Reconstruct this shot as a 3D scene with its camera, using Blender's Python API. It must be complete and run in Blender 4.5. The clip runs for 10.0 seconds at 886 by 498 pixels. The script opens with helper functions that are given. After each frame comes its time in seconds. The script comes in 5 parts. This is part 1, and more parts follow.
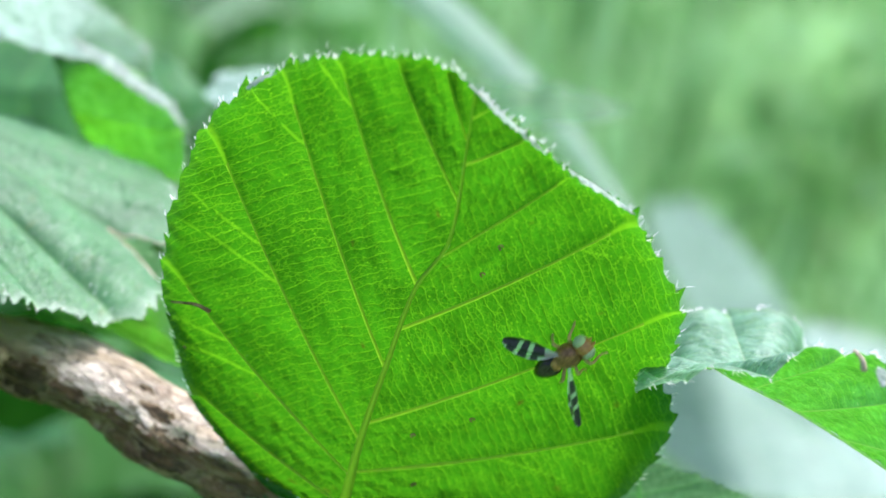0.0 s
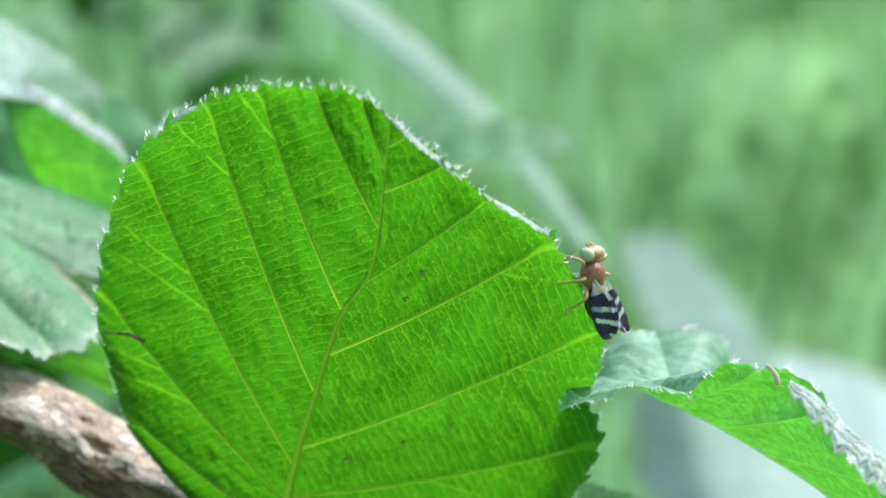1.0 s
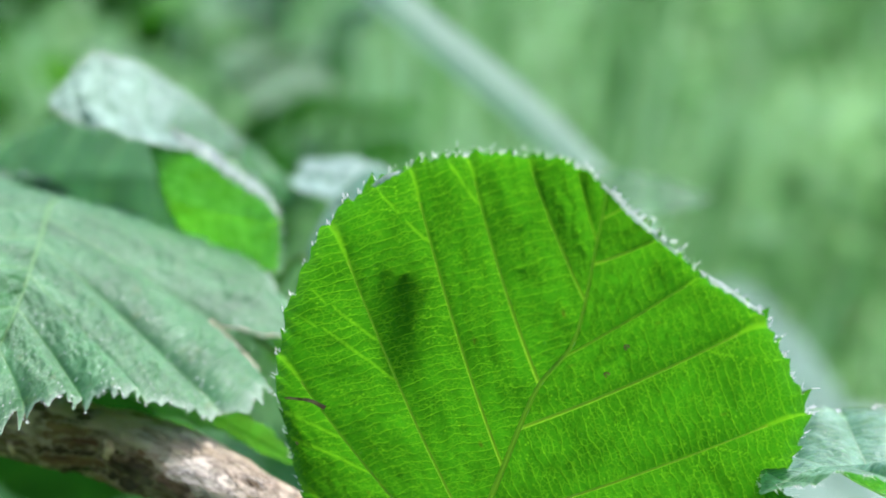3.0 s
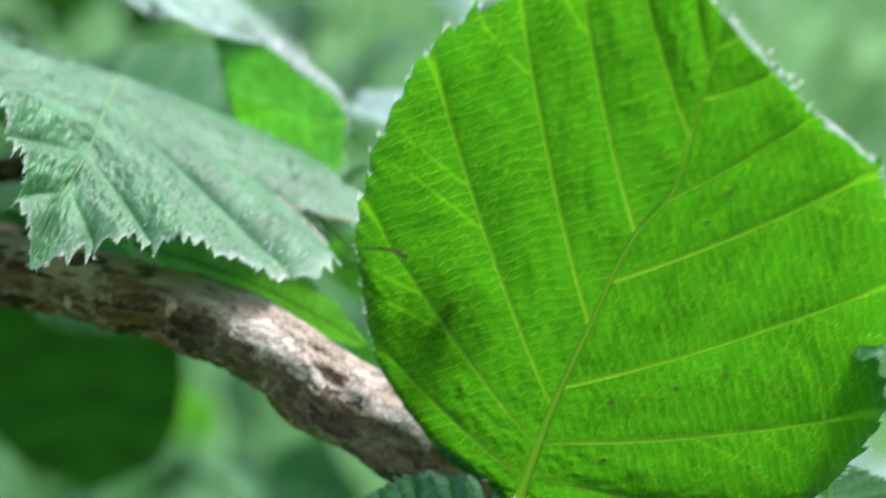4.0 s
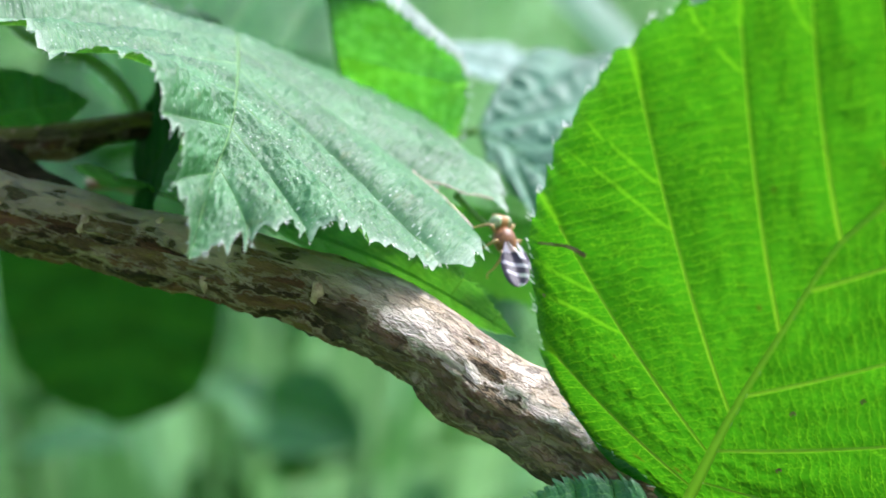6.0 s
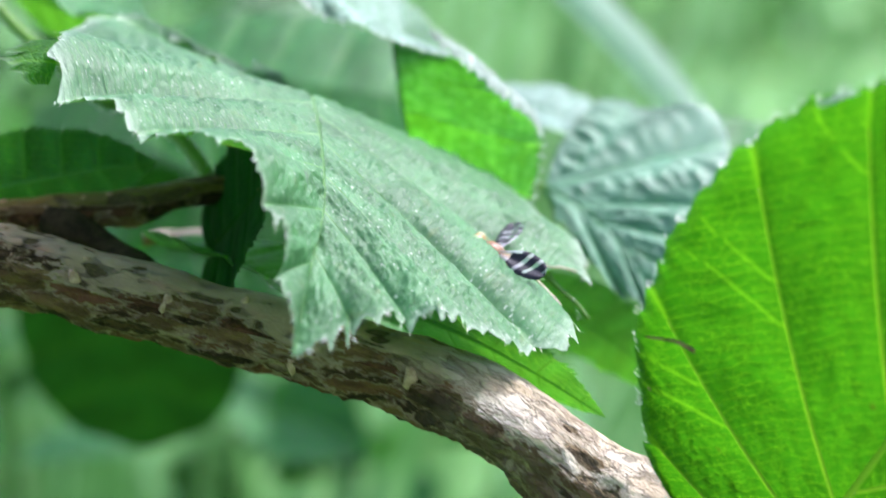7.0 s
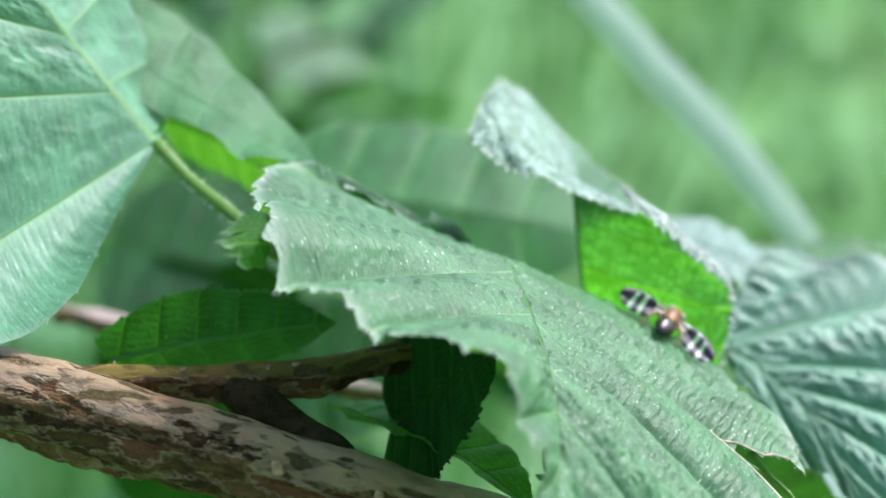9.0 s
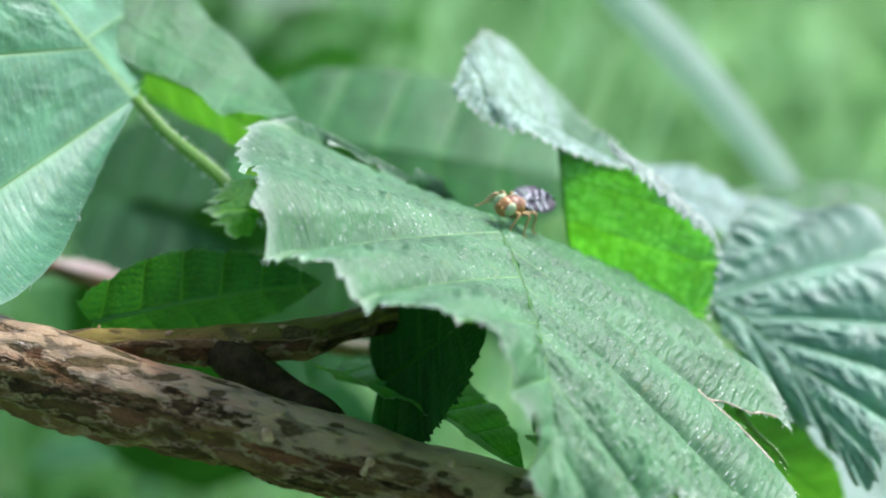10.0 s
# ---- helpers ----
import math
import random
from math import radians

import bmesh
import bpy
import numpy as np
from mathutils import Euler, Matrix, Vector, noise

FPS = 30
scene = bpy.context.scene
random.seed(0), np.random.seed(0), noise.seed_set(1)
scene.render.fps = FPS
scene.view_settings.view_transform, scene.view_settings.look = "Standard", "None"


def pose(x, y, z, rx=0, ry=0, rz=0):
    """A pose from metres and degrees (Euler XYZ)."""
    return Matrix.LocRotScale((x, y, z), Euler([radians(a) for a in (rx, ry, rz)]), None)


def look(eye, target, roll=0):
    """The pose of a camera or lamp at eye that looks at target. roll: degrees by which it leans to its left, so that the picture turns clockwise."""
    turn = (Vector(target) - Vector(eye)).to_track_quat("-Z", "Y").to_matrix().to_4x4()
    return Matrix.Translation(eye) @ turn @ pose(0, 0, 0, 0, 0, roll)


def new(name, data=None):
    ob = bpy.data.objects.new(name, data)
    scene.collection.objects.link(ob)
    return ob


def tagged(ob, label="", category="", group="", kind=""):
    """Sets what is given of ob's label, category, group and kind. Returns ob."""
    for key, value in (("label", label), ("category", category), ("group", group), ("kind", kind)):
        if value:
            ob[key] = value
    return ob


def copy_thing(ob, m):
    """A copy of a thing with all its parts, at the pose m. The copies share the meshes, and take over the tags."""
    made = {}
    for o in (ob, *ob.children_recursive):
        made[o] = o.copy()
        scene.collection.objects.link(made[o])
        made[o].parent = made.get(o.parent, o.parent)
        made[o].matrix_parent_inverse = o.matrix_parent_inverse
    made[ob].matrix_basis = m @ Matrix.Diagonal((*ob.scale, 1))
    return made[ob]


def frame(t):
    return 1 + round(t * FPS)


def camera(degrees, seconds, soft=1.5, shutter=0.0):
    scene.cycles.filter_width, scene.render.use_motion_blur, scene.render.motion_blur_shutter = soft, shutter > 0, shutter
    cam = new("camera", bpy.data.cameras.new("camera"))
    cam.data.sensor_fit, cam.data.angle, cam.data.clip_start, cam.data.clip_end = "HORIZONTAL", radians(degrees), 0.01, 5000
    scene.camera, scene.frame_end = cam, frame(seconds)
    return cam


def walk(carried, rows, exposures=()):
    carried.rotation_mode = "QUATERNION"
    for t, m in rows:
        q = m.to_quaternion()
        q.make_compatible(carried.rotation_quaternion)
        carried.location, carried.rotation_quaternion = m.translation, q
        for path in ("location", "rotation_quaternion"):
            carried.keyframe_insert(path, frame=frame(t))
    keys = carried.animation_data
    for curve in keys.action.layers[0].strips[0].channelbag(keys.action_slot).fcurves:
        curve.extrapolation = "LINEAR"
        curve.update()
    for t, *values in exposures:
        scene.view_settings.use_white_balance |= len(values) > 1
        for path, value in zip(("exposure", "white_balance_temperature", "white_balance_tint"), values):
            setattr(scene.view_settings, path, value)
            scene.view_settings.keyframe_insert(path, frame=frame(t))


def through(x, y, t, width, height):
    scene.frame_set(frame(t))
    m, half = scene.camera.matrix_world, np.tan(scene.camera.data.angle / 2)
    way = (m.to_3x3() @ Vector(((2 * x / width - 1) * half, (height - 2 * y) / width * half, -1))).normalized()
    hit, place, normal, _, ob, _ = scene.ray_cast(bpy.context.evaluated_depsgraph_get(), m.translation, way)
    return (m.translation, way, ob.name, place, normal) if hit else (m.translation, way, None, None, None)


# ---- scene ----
cam = camera(32.5, 10.0, shutter=0.5)
PATH = [
    (0, (0.00845, -0.07390, 0.92611), (-0.00288, 0.02300, 0.90417), -5.11),
    (0.5, (0.01005, -0.07471, 0.92516), (-0.00074, 0.02262, 0.90488), -5.84),
    (1, (0.01343, -0.07606, 0.92504), (0.00260, 0.02147, 0.90579), -6.19),
    (1.5, (0.01446, -0.07640, 0.92544), (0.00383, 0.02098, 0.90535), -6.32),
    (2, (0.01045, -0.07519, 0.92867), (0.00039, 0.02171, 0.90607), -6.11),
    (2.5, (0.00644, -0.07395, 0.93120), (-0.00472, 0.02303, 0.90949), -5.83),
    (2.7, (0.00414, -0.07332, 0.93112), (-0.00782, 0.02379, 0.91051), -5.70),
    (3.8, (-0.00301, -0.07421, 0.91249), (-0.01506, 0.02473, 0.90447), -1.79),
    (4, (-0.00578, -0.07306, 0.91169), (-0.01741, 0.02564, 0.90064), -1.47),
    (4.5, (-0.01024, -0.07203, 0.91190), (-0.02191, 0.02641, 0.89872), -0.85),
    (5, (-0.01189, -0.07160, 0.91231), (-0.02259, 0.02679, 0.89796), -0.75),
    (5.2, (-0.01524, -0.07198, 0.91307), (-0.02461, 0.02650, 0.89845), -0.49),
    (6.3, (-0.02444, -0.06640, 0.91888), (-0.03146, 0.03162, 0.90040), 0.76),
    (6.5, (-0.02713, -0.06584, 0.91996), (-0.03368, 0.03219, 0.90136), 0.88),
    (7, (-0.03107, -0.06491, 0.92444), (-0.03600, 0.03299, 0.90466), 1.13),
    (7.5, (-0.03750, -0.06186, 0.92801), (-0.04084, 0.03598, 0.90761), 1.54),
    (8, (-0.04311, -0.05995, 0.92925), (-0.04538, 0.03774, 0.90801), 2.09),
    (8.5, (-0.04602, -0.05959, 0.93278), (-0.04750, 0.03782, 0.91019), 2.48),
    (9, (-0.04881, -0.05732, 0.93425), (-0.05163, 0.04084, 0.91533), 2.74),
    (9.5, (-0.04759, -0.05644, 0.93469), (-0.04993, 0.04149, 0.91459), 2.61),
    (10, (-0.05050, -0.05589, 0.93696), (-0.05079, 0.04116, 0.91286), 2.69),
]
walk(cam, [(t, look(eye, target, roll)) for t, eye, target, roll in PATH], [(0.0, 0.95, 5650, 22), (2.5, 0.70, 5650, 22), (4.5, 0.85, 5650, 22), (7.0, 0.98, 5650, 22), (8.5, 0.75, 5650, 22), (10.0, 0.75, 5650, 22)])

cam.data.dof.use_dof = True
cam.data.dof.focus_distance = 0.1025
cam.data.dof.aperture_fstop = 21.0

# ---- light ----
SUN_AZ, SUN_EL = radians(58), radians(60)   # azimuth from +y towards +x
world = bpy.data.worlds.new("sky")
scene.world = world
world.use_nodes = True
wn = world.node_tree.nodes
sky = wn.new("ShaderNodeTexSky")
sky.sky_type = "NISHITA"
sky.sun_disc = False
sky.sun_elevation, sky.sun_rotation = SUN_EL, SUN_AZ
sky.air_density, sky.dust_density = 1.0, 7.0
world.node_tree.links.new(sky.outputs[0], wn["Background"].inputs[0])
wn["Background"].inputs[1].default_value = 0.15
sun = new("sun", bpy.data.lights.new("sun", "SUN"))
sun.data.energy, sun.data.angle, sun.data.color = 2.3, radians(12), (1.0, 0.96, 0.88)
to_sun = Vector((math.sin(SUN_AZ) * math.cos(SUN_EL), math.cos(SUN_AZ) * math.cos(SUN_EL), math.sin(SUN_EL)))
sun.matrix_world = look(to_sun * 3, (0, 0, 0))


# ---- materials ----
class Nodes:
    """Short-hand to lay out one node material."""

    def __init__(self, name):
        self.mat = bpy.data.materials.new(name)
        self.mat.use_nodes = True
        self.tree = self.mat.node_tree
        self.tree.nodes.clear()
        self.out = self.tree.nodes.new("ShaderNodeOutputMaterial")

    def add(self, kind):
        return self.tree.nodes.new(kind)

    def put(self, socket, v):
        if isinstance(v, bpy.types.NodeSocket):
            self.tree.links.new(v, socket)
        elif isinstance(v, bpy.types.Node):
            self.tree.links.new(v.outputs[0], socket)
        elif socket.type == "RGBA":
            socket.default_value = (*v, 1) if len(v) == 3 else v
        else:
            socket.default_value = v

    def math(self, op, a, b=0.0, c=0.0):
        n = self.tree.nodes.new("ShaderNodeMath")
        n.operation = op
        for s, v in zip(n.inputs, (a, b, c)):
            self.put(s, v)
        return n.outputs[0]

    def mix(self, fac, a, b):
        n = self.tree.nodes.new("ShaderNodeMix")
        n.data_type = "RGBA"
        self.put(n.inputs[0], fac)
        self.put(n.inputs[6], a)
        self.put(n.inputs[7], b)
        return n.outputs[2]

    def ramp(self, x, lo, hi, a=0.0, b=1.0):
        n = self.tree.nodes.new("ShaderNodeMapRange")
        n.interpolation_type = "SMOOTHSTEP"
        for s, v in zip(n.inputs, (x, lo, hi, a, b)):
            self.put(s, v)
        return n.outputs[0]

    def vec(self, v, scale, move=(0, 0, 0)):
        n = self.tree.nodes.new("ShaderNodeMapping")
        self.put(n.inputs[0], v)
        n.inputs[1].default_value, n.inputs[3].default_value = move, scale
        return n.outputs[0]

    def noise(self, v, scale, detail=3.0, rough=0.55):
        n = self.tree.nodes.new("ShaderNodeTexNoise")
        self.put(n.inputs["Vector"], v)
        n.inputs["Scale"].default_value, n.inputs["Detail"].default_value, n.inputs["Roughness"].default_value = scale, detail, rough
        return n.outputs[0]

    def edges(self, v, scale, rand=1.0):
        n = self.tree.nodes.new("ShaderNodeTexVoronoi")
        n.feature = "DISTANCE_TO_EDGE"
        self.put(n.inputs["Vector"], v)
        n.inputs["Scale"].default_value, n.inputs["Randomness"].default_value = scale, rand
        return n.outputs["Distance"]

    def cells(self, v, scale):
        n = self.tree.nodes.new("ShaderNodeTexVoronoi")
        self.put(n.inputs["Vector"], v)
        n.inputs["Scale"].default_value = scale
        return n.outputs["Distance"]

    def bump(self, height, strength, dist):
        n = self.tree.nodes.new("ShaderNodeBump")
        n.inputs["Strength"].default_value, n.inputs["Distance"].default_value = strength, dist
        self.put(n.inputs["Height"], height)
        return n.outputs[0]

    def principled(self, color, rough, normal=None, spec=0.5, **more):
        n = self.tree.nodes.new("ShaderNodeBsdfPrincipled")
        self.put(n.inputs["Base Color"], color)
        self.put(n.inputs["Roughness"], rough)
        self.put(n.inputs["Specular IOR Level"], spec)
        if normal is not None:
            self.put(n.inputs["Normal"], normal)
        for key, v in more.items():
            self.put(n.inputs[key.replace("_", " ")], v)
        return n.outputs[0]

    def blend(self, fac, a, b):
        n = self.tree.nodes.new("ShaderNodeMixShader")
        self.put(n.inputs[0], fac)
        self.put(n.inputs[1], a)
        self.put(n.inputs[2], b)
        return n.outputs[0]

    def translucent(self, color, normal=None):
        n = self.tree.nodes.new("ShaderNodeBsdfTranslucent")
        self.put(n.inputs[0], color)
        if normal is not None:
            self.put(n.inputs["Normal"], normal)
        return n.outputs[0]

    def done(self, shader):
        self.tree.links.new(shader, self.out.inputs[0])
        return self.mat

    def uv(self, layer="veins"):
        n = self.tree.nodes.new("ShaderNodeUVMap")
        n.uv_map = layer
        return n.outputs[0]

    def coords(self, kind="Object"):
        return self.tree.nodes.new("ShaderNodeTexCoord").outputs[kind]


def leaf_material(name, green, through_green, through=0.5, rough=0.42, spec=0.5, fuzz=0.0, spots=0.0, down=0.0, depth=0.0005, pale_tip=False, dimple_shade=0.0, dots_through=0.0):
    """A hazel leaf's blade: secondary veins along whole u, cross veins between them, a fine net, blotches, pale hairs
    and painted glints.
    """
    n = Nodes(name)
    uv = n.uv()
    sep = n.tree.nodes.new("ShaderNodeSeparateXYZ")
    n.put(sep.inputs[0], uv)
    wob = n.noise(uv, 6.0, 2.0)
    k = n.math("ADD", sep.outputs[0], n.math("MULTIPLY", n.math("SUBTRACT", wob, 0.5), 0.05))
    off = n.math("PINGPONG", k, 0.5)
    vein = n.ramp(off, 0.012, 0.05, 1.0, 0.0)
    wide = n.ramp(off, 0.0, 0.2, 1.0, 0.0)
    step = n.math("MULTIPLY", n.math("FLOOR", k), 0.37)
    cross = n.math("ADD", n.math("MULTIPLY", sep.outputs[1], 15.0), n.math("ADD", step, n.math("MULTIPLY", n.noise(n.vec(uv, (3.0, 3.0, 1.0)), 1.0, 3.0), 1.7)))
    ladder_off = n.math("PINGPONG", cross, 0.5)
    ladder = n.math("MULTIPLY", n.ramp(ladder_off, 0.025, 0.085, 1.0, 0.0), n.ramp(n.noise(n.vec(uv, (4.0, 9.0, 1.0)), 1.0, 2.0), 0.35, 0.55, 0.25, 1.0))
    net = n.math("MULTIPLY", n.ramp(n.edges(n.vec(uv, (13.0, 31.0, 1.0)), 1.0), 0.015, 0.10, 1.0, 0.0), n.ramp(n.noise(n.vec(uv, (5.0, 8.0, 1.0), (3, 1, 0)), 1.0, 3.0), 0.36, 0.60, 0.15, 1.0))
    blotch = n.noise(uv, 1.7, 4.0)
    grain = n.noise(uv, 60.0, 3.0, 0.7)
    lines = n.math("MAXIMUM", n.math("MULTIPLY", ladder, 0.8), n.math("MULTIPLY", net, 0.5))
    lines = n.math("MAXIMUM", lines, vein)
    if dots_through:
        side = n.tree.nodes.new("ShaderNodeSeparateXYZ")
        n.put(side.inputs[0], n.uv("fork"))
        lines = n.math("MAXIMUM", lines, n.ramp(side.outputs[0], 0.009, 0.021, 0.85, 0.0))
    g, tg = Vector(green), Vector(through_green)
    tone = n.ramp(n.math("ADD", n.math("MULTIPLY", blotch, 0.65), n.math("MULTIPLY", grain, 0.35)), 0.32, 0.68)
    base = n.mix(tone, tuple(g * 0.60), tuple(g * 1.28))
    base = n.mix(n.math("MULTIPLY", lines, 0.5), base, tuple(Vector((g[0] * 1.5 + 0.12 * g[1], g[1] * 1.5, g[2] * 1.4))))
    thru = n.mix(tone, tuple(tg * 0.66), tuple(tg * 1.12))
    thru = n.mix(n.math("MULTIPLY", lines, 0.9), thru, (min(tg[0] * 3.2, 0.9), min(tg[1] * 1.75, 0.95), tg[2] * 3))
    if dots_through:
        glint = n.ramp(n.cells(n.vec(uv, (11.0, 27.0, 1.0)), 1.0), 0.10, 0.26, dots_through, 0.0)
        glint = n.math("MULTIPLY", glint, n.ramp(n.noise(n.vec(uv, (2.0, 3.0, 1.0)), 1.0, 3.0), 0.40, 0.62, 0.2, 1.0))
        thru = n.mix(glint, thru, (min(tg[0] * 4.5, 0.9), min(tg[1] * 2.2, 0.95), tg[2] * 3))
    if spots:
        dots = n.ramp(n.math("ADD", n.cells(uv, 2.6), n.math("MULTIPLY", n.noise(uv, 9.0), 0.25)), 0.14, 0.24, spots, 0.0)
        base = n.mix(dots, base, (0.07, 0.04, 0.012))
        thru = n.mix(dots, thru, (0.10, 0.05, 0.008))
    if fuzz:
        at = n.tree.nodes.new("ShaderNodeSeparateXYZ")
        n.put(at.inputs[0], n.uv("place"))
        # pale margin: its hairs, and light the raised teeth catch, put into the colour
        rim = n.ramp(n.math("ADD", at.outputs[0], n.math("MULTIPLY", grain, 0.06)), 0.975, 1.04, 0.0, min(0.8, 0.25 + fuzz))
        base = n.mix(n.math("MULTIPLY", rim, 0.6), base, (0.46, 0.56, 0.44))
        thick = n.ramp(n.noise(n.vec(uv, (2.6, 4.0, 1.0)), 1.0, 3.0), 0.38, 0.62, 0.25, 1.0)
        hair = n.ramp(n.noise(n.vec(uv, (22.0, 46.0, 1.0)), 1.0, 3.0, 0.7), 0.58, 0.70, 0.0, fuzz)
        # pale dots among the hairs are painted glints
        glint_speck = n.ramp(n.cells(n.vec(uv, (11.0, 25.0, 1.0)), 1.0), 0.10, 0.19, min(1.0, fuzz * 1.7), 0.0)
        hair = n.math("MULTIPLY", n.math("MAXIMUM", hair, glint_speck), thick)
        base = n.mix(hair, base, (0.66, 0.77, 0.62))
        base = n.mix(n.ramp(n.noise(n.vec(uv, (3.0, 7.0, 1.0)), 1.0, 5.0, 0.65), 0.58, 0.70, 0.0, 0.5), base, tuple(Vector((g[1] * 0.55, g[1] * 0.85, g[2] * 0.6))))
    if dimple_shade:
        # shadows of the puckers, painted as dark green dimples
        pit_shade = n.ramp(n.math("ADD", n.cells(n.vec(uv, (6.0, 13.0, 1.0)), 1.0), n.math("MULTIPLY", n.noise(uv, 14.0, 2.0), 0.3)), 0.50, 0.78, 0.0, dimple_shade)
        base = n.mix(pit_shade, base, (0.05, 0.15, 0.055))
        thru = n.mix(n.math("MULTIPLY", n.ramp(pit_shade, 0.25, 0.6), 0.22), thru, tuple(tg * 0.25))
    quilt = n.math("ADD", n.math("MULTIPLY", n.ramp(ladder_off, 0.0, 0.4), 0.2), n.math("MULTIPLY", n.ramp(n.edges(n.vec(uv, (8.0, 18.0, 1.0)), 1.0), 0.0, 0.4), 0.35))
    height = n.math("ADD", n.math("MULTIPLY", lines, -0.25), n.math("MULTIPLY", grain, 0.16))
    height = n.math("ADD", n.math("ADD", height, quilt), n.math("MULTIPLY", wide, -0.8))
    nor = n.bump(height, 1.0, depth)
    top = n.principled(base, n.math("ADD", rough - 0.08, n.math("MULTIPLY", grain, 0.2)), nor, spec, Sheen_Weight=down, Sheen_Roughness=0.45)
    if pale_tip:
        # more pucker shadow, as dark dashes in the light-passing colour
        dash_shade = n.ramp(n.math("ADD", n.cells(n.vec(uv, (5.0, 5.5, 1.0)), 1.0), n.math("MULTIPLY", n.noise(uv, 9.0), 0.15)), 0.20, 0.30, 0.75, 0.0)
        thru = n.mix(dash_shade, thru, tuple(tg * 0.3))
        along = n.tree.nodes.new("ShaderNodeSeparateXYZ")
        n.put(along.inputs[0], n.uv("place"))
        # tip passes less light, so the pale base stands in for its sheen
        through = n.ramp(along.outputs[1], 0.46, 0.60, through, 0.08)
        return n.done(n.blend(through, top, n.translucent(thru)))
    return n.done(n.blend(through, top, n.translucent(thru, nor)))


def vein_material(name, color, thru, through=0.45):
    n = Nodes(name)
    p = n.coords()
    t = n.noise(p, 900.0, 3.0)
    a = n.mix(t, tuple(Vector(color) * 0.8), tuple(Vector(color) * 1.15))
    return n.done(n.blend(through, n.principled(a, 0.5, n.bump(t, 0.3, 0.0001)), n.translucent(thru)))


def bark_material(name, pale, dim, light, silver=0.0, gloss=0.42):
    """Thin skin with sunken lens-shaped patches, flaking in layers; place.x marks the patches, place.y the flaking part."""
    n = Nodes(name)
    uv = n.uv()      # u: round the branch, v: along it, both in cm
    at = n.tree.nodes.new("ShaderNodeSeparateXYZ")
    n.put(at.inputs[0], n.uv("place"))
    run = n.tree.nodes.new("ShaderNodeSeparateXYZ")
    n.put(run.inputs[0], uv)
    big = n.noise(n.vec(uv, (1.6, 0.8, 1)), 1.0, 4.0)
    mid = n.noise(n.vec(uv, (10.0, 4.0, 1)), 1.0, 4.0, 0.6)
    fine = n.noise(n.vec(uv, (46, 24, 1)), 1.0, 5.0, 0.7)
    skin = n.mix(n.ramp(big, 0.36, 0.62), pale, dim)
    skin = n.mix(n.ramp(fine, 0.48, 0.78, 0.0, 0.5), skin, light)
    skin = n.mix(n.ramp(mid, 0.52, 0.68, 0.0, 0.6), skin, tuple(Vector(dim) * 0.55))
    skin = n.mix(n.ramp(n.noise(n.vec(uv, (4.0, 1.2, 1), (7, 3, 0)), 1.0, 4.0), 0.50, 0.66, 0.0, 0.65), skin, (dim[0] * 1.7, dim[1] * 1.05, dim[2] * 1.2))
    # sunken patches with a pale lifted rim
    x = n.math("ADD", at.outputs[0], n.math("ADD", n.math("MULTIPLY", n.math("SUBTRACT", mid, 0.5), 2.3), n.math("MULTIPLY", n.math("SUBTRACT", fine, 0.5), 0.9)))
    inside = n.ramp(x, 0.30, 0.50)
    lip = n.math("MULTIPLY", n.ramp(x, 0.16, 0.30), n.ramp(x, 0.32, 0.42, 1.0, 0.0))
    sunk = n.mix(n.ramp(fine, 0.35, 0.7), (0.060, 0.048, 0.018), (0.140, 0.108, 0.042))
    skin = n.mix(inside, skin, sunk)
    skin = n.mix(n.math("MULTIPLY", lip, 0.75), skin, (0.27, 0.20, 0.10))
    # thin plates that flake off along the branch, with pale lifted rims and dark gaps
    def plates(scale, wobble):
        warp = n.tree.nodes.new("ShaderNodeTexNoise")
        n.put(warp.inputs["Vector"], n.vec(uv, (5.0, 2.5, 1)))
        warp.inputs["Detail"].default_value = 3.0
        add = n.tree.nodes.new("ShaderNodeVectorMath")
        add.operation = "MULTIPLY_ADD"
        n.put(add.inputs[0], warp.outputs["Color"])
        add.inputs[1].default_value = (wobble, wobble * 1.6, 0)
        n.put(add.inputs[2], uv)
        at_cell = n.vec(add.outputs[0], scale)
        cell = n.tree.nodes.new("ShaderNodeTexVoronoi")
        n.put(cell.inputs["Vector"], at_cell)
        cell.inputs["Scale"].default_value = 1.0
        tone = n.tree.nodes.new("ShaderNodeSeparateXYZ")
        n.put(tone.inputs[0], cell.outputs["Color"])
        gap = n.math("ADD", n.edges(at_cell, 1.0), n.math("MULTIPLY", n.math("SUBTRACT", fine, 0.5), 0.08))
        return tone.outputs[0], tone.outputs[1], gap
    t1, t2, gap = plates((6.0, 2.4, 1), 0.16)
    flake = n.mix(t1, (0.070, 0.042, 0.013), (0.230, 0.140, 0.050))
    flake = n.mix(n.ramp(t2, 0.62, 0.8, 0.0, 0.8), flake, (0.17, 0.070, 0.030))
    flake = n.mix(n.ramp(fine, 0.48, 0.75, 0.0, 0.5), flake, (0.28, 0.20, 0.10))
    # dark olive hollows, with the shadow inside each rim painted in
    hollow_shade = n.math("MULTIPLY", n.ramp(gap, 0.06, 0.16), n.ramp(gap, 0.40, 0.14))
    flake = n.mix(n.math("MULTIPLY", hollow_shade, n.ramp(t1, 0.2, 0.7, 0.85, 0.2)), flake, (0.022, 0.017, 0.007))
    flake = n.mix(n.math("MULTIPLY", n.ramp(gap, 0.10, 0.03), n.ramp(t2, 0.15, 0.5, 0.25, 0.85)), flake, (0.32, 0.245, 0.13))
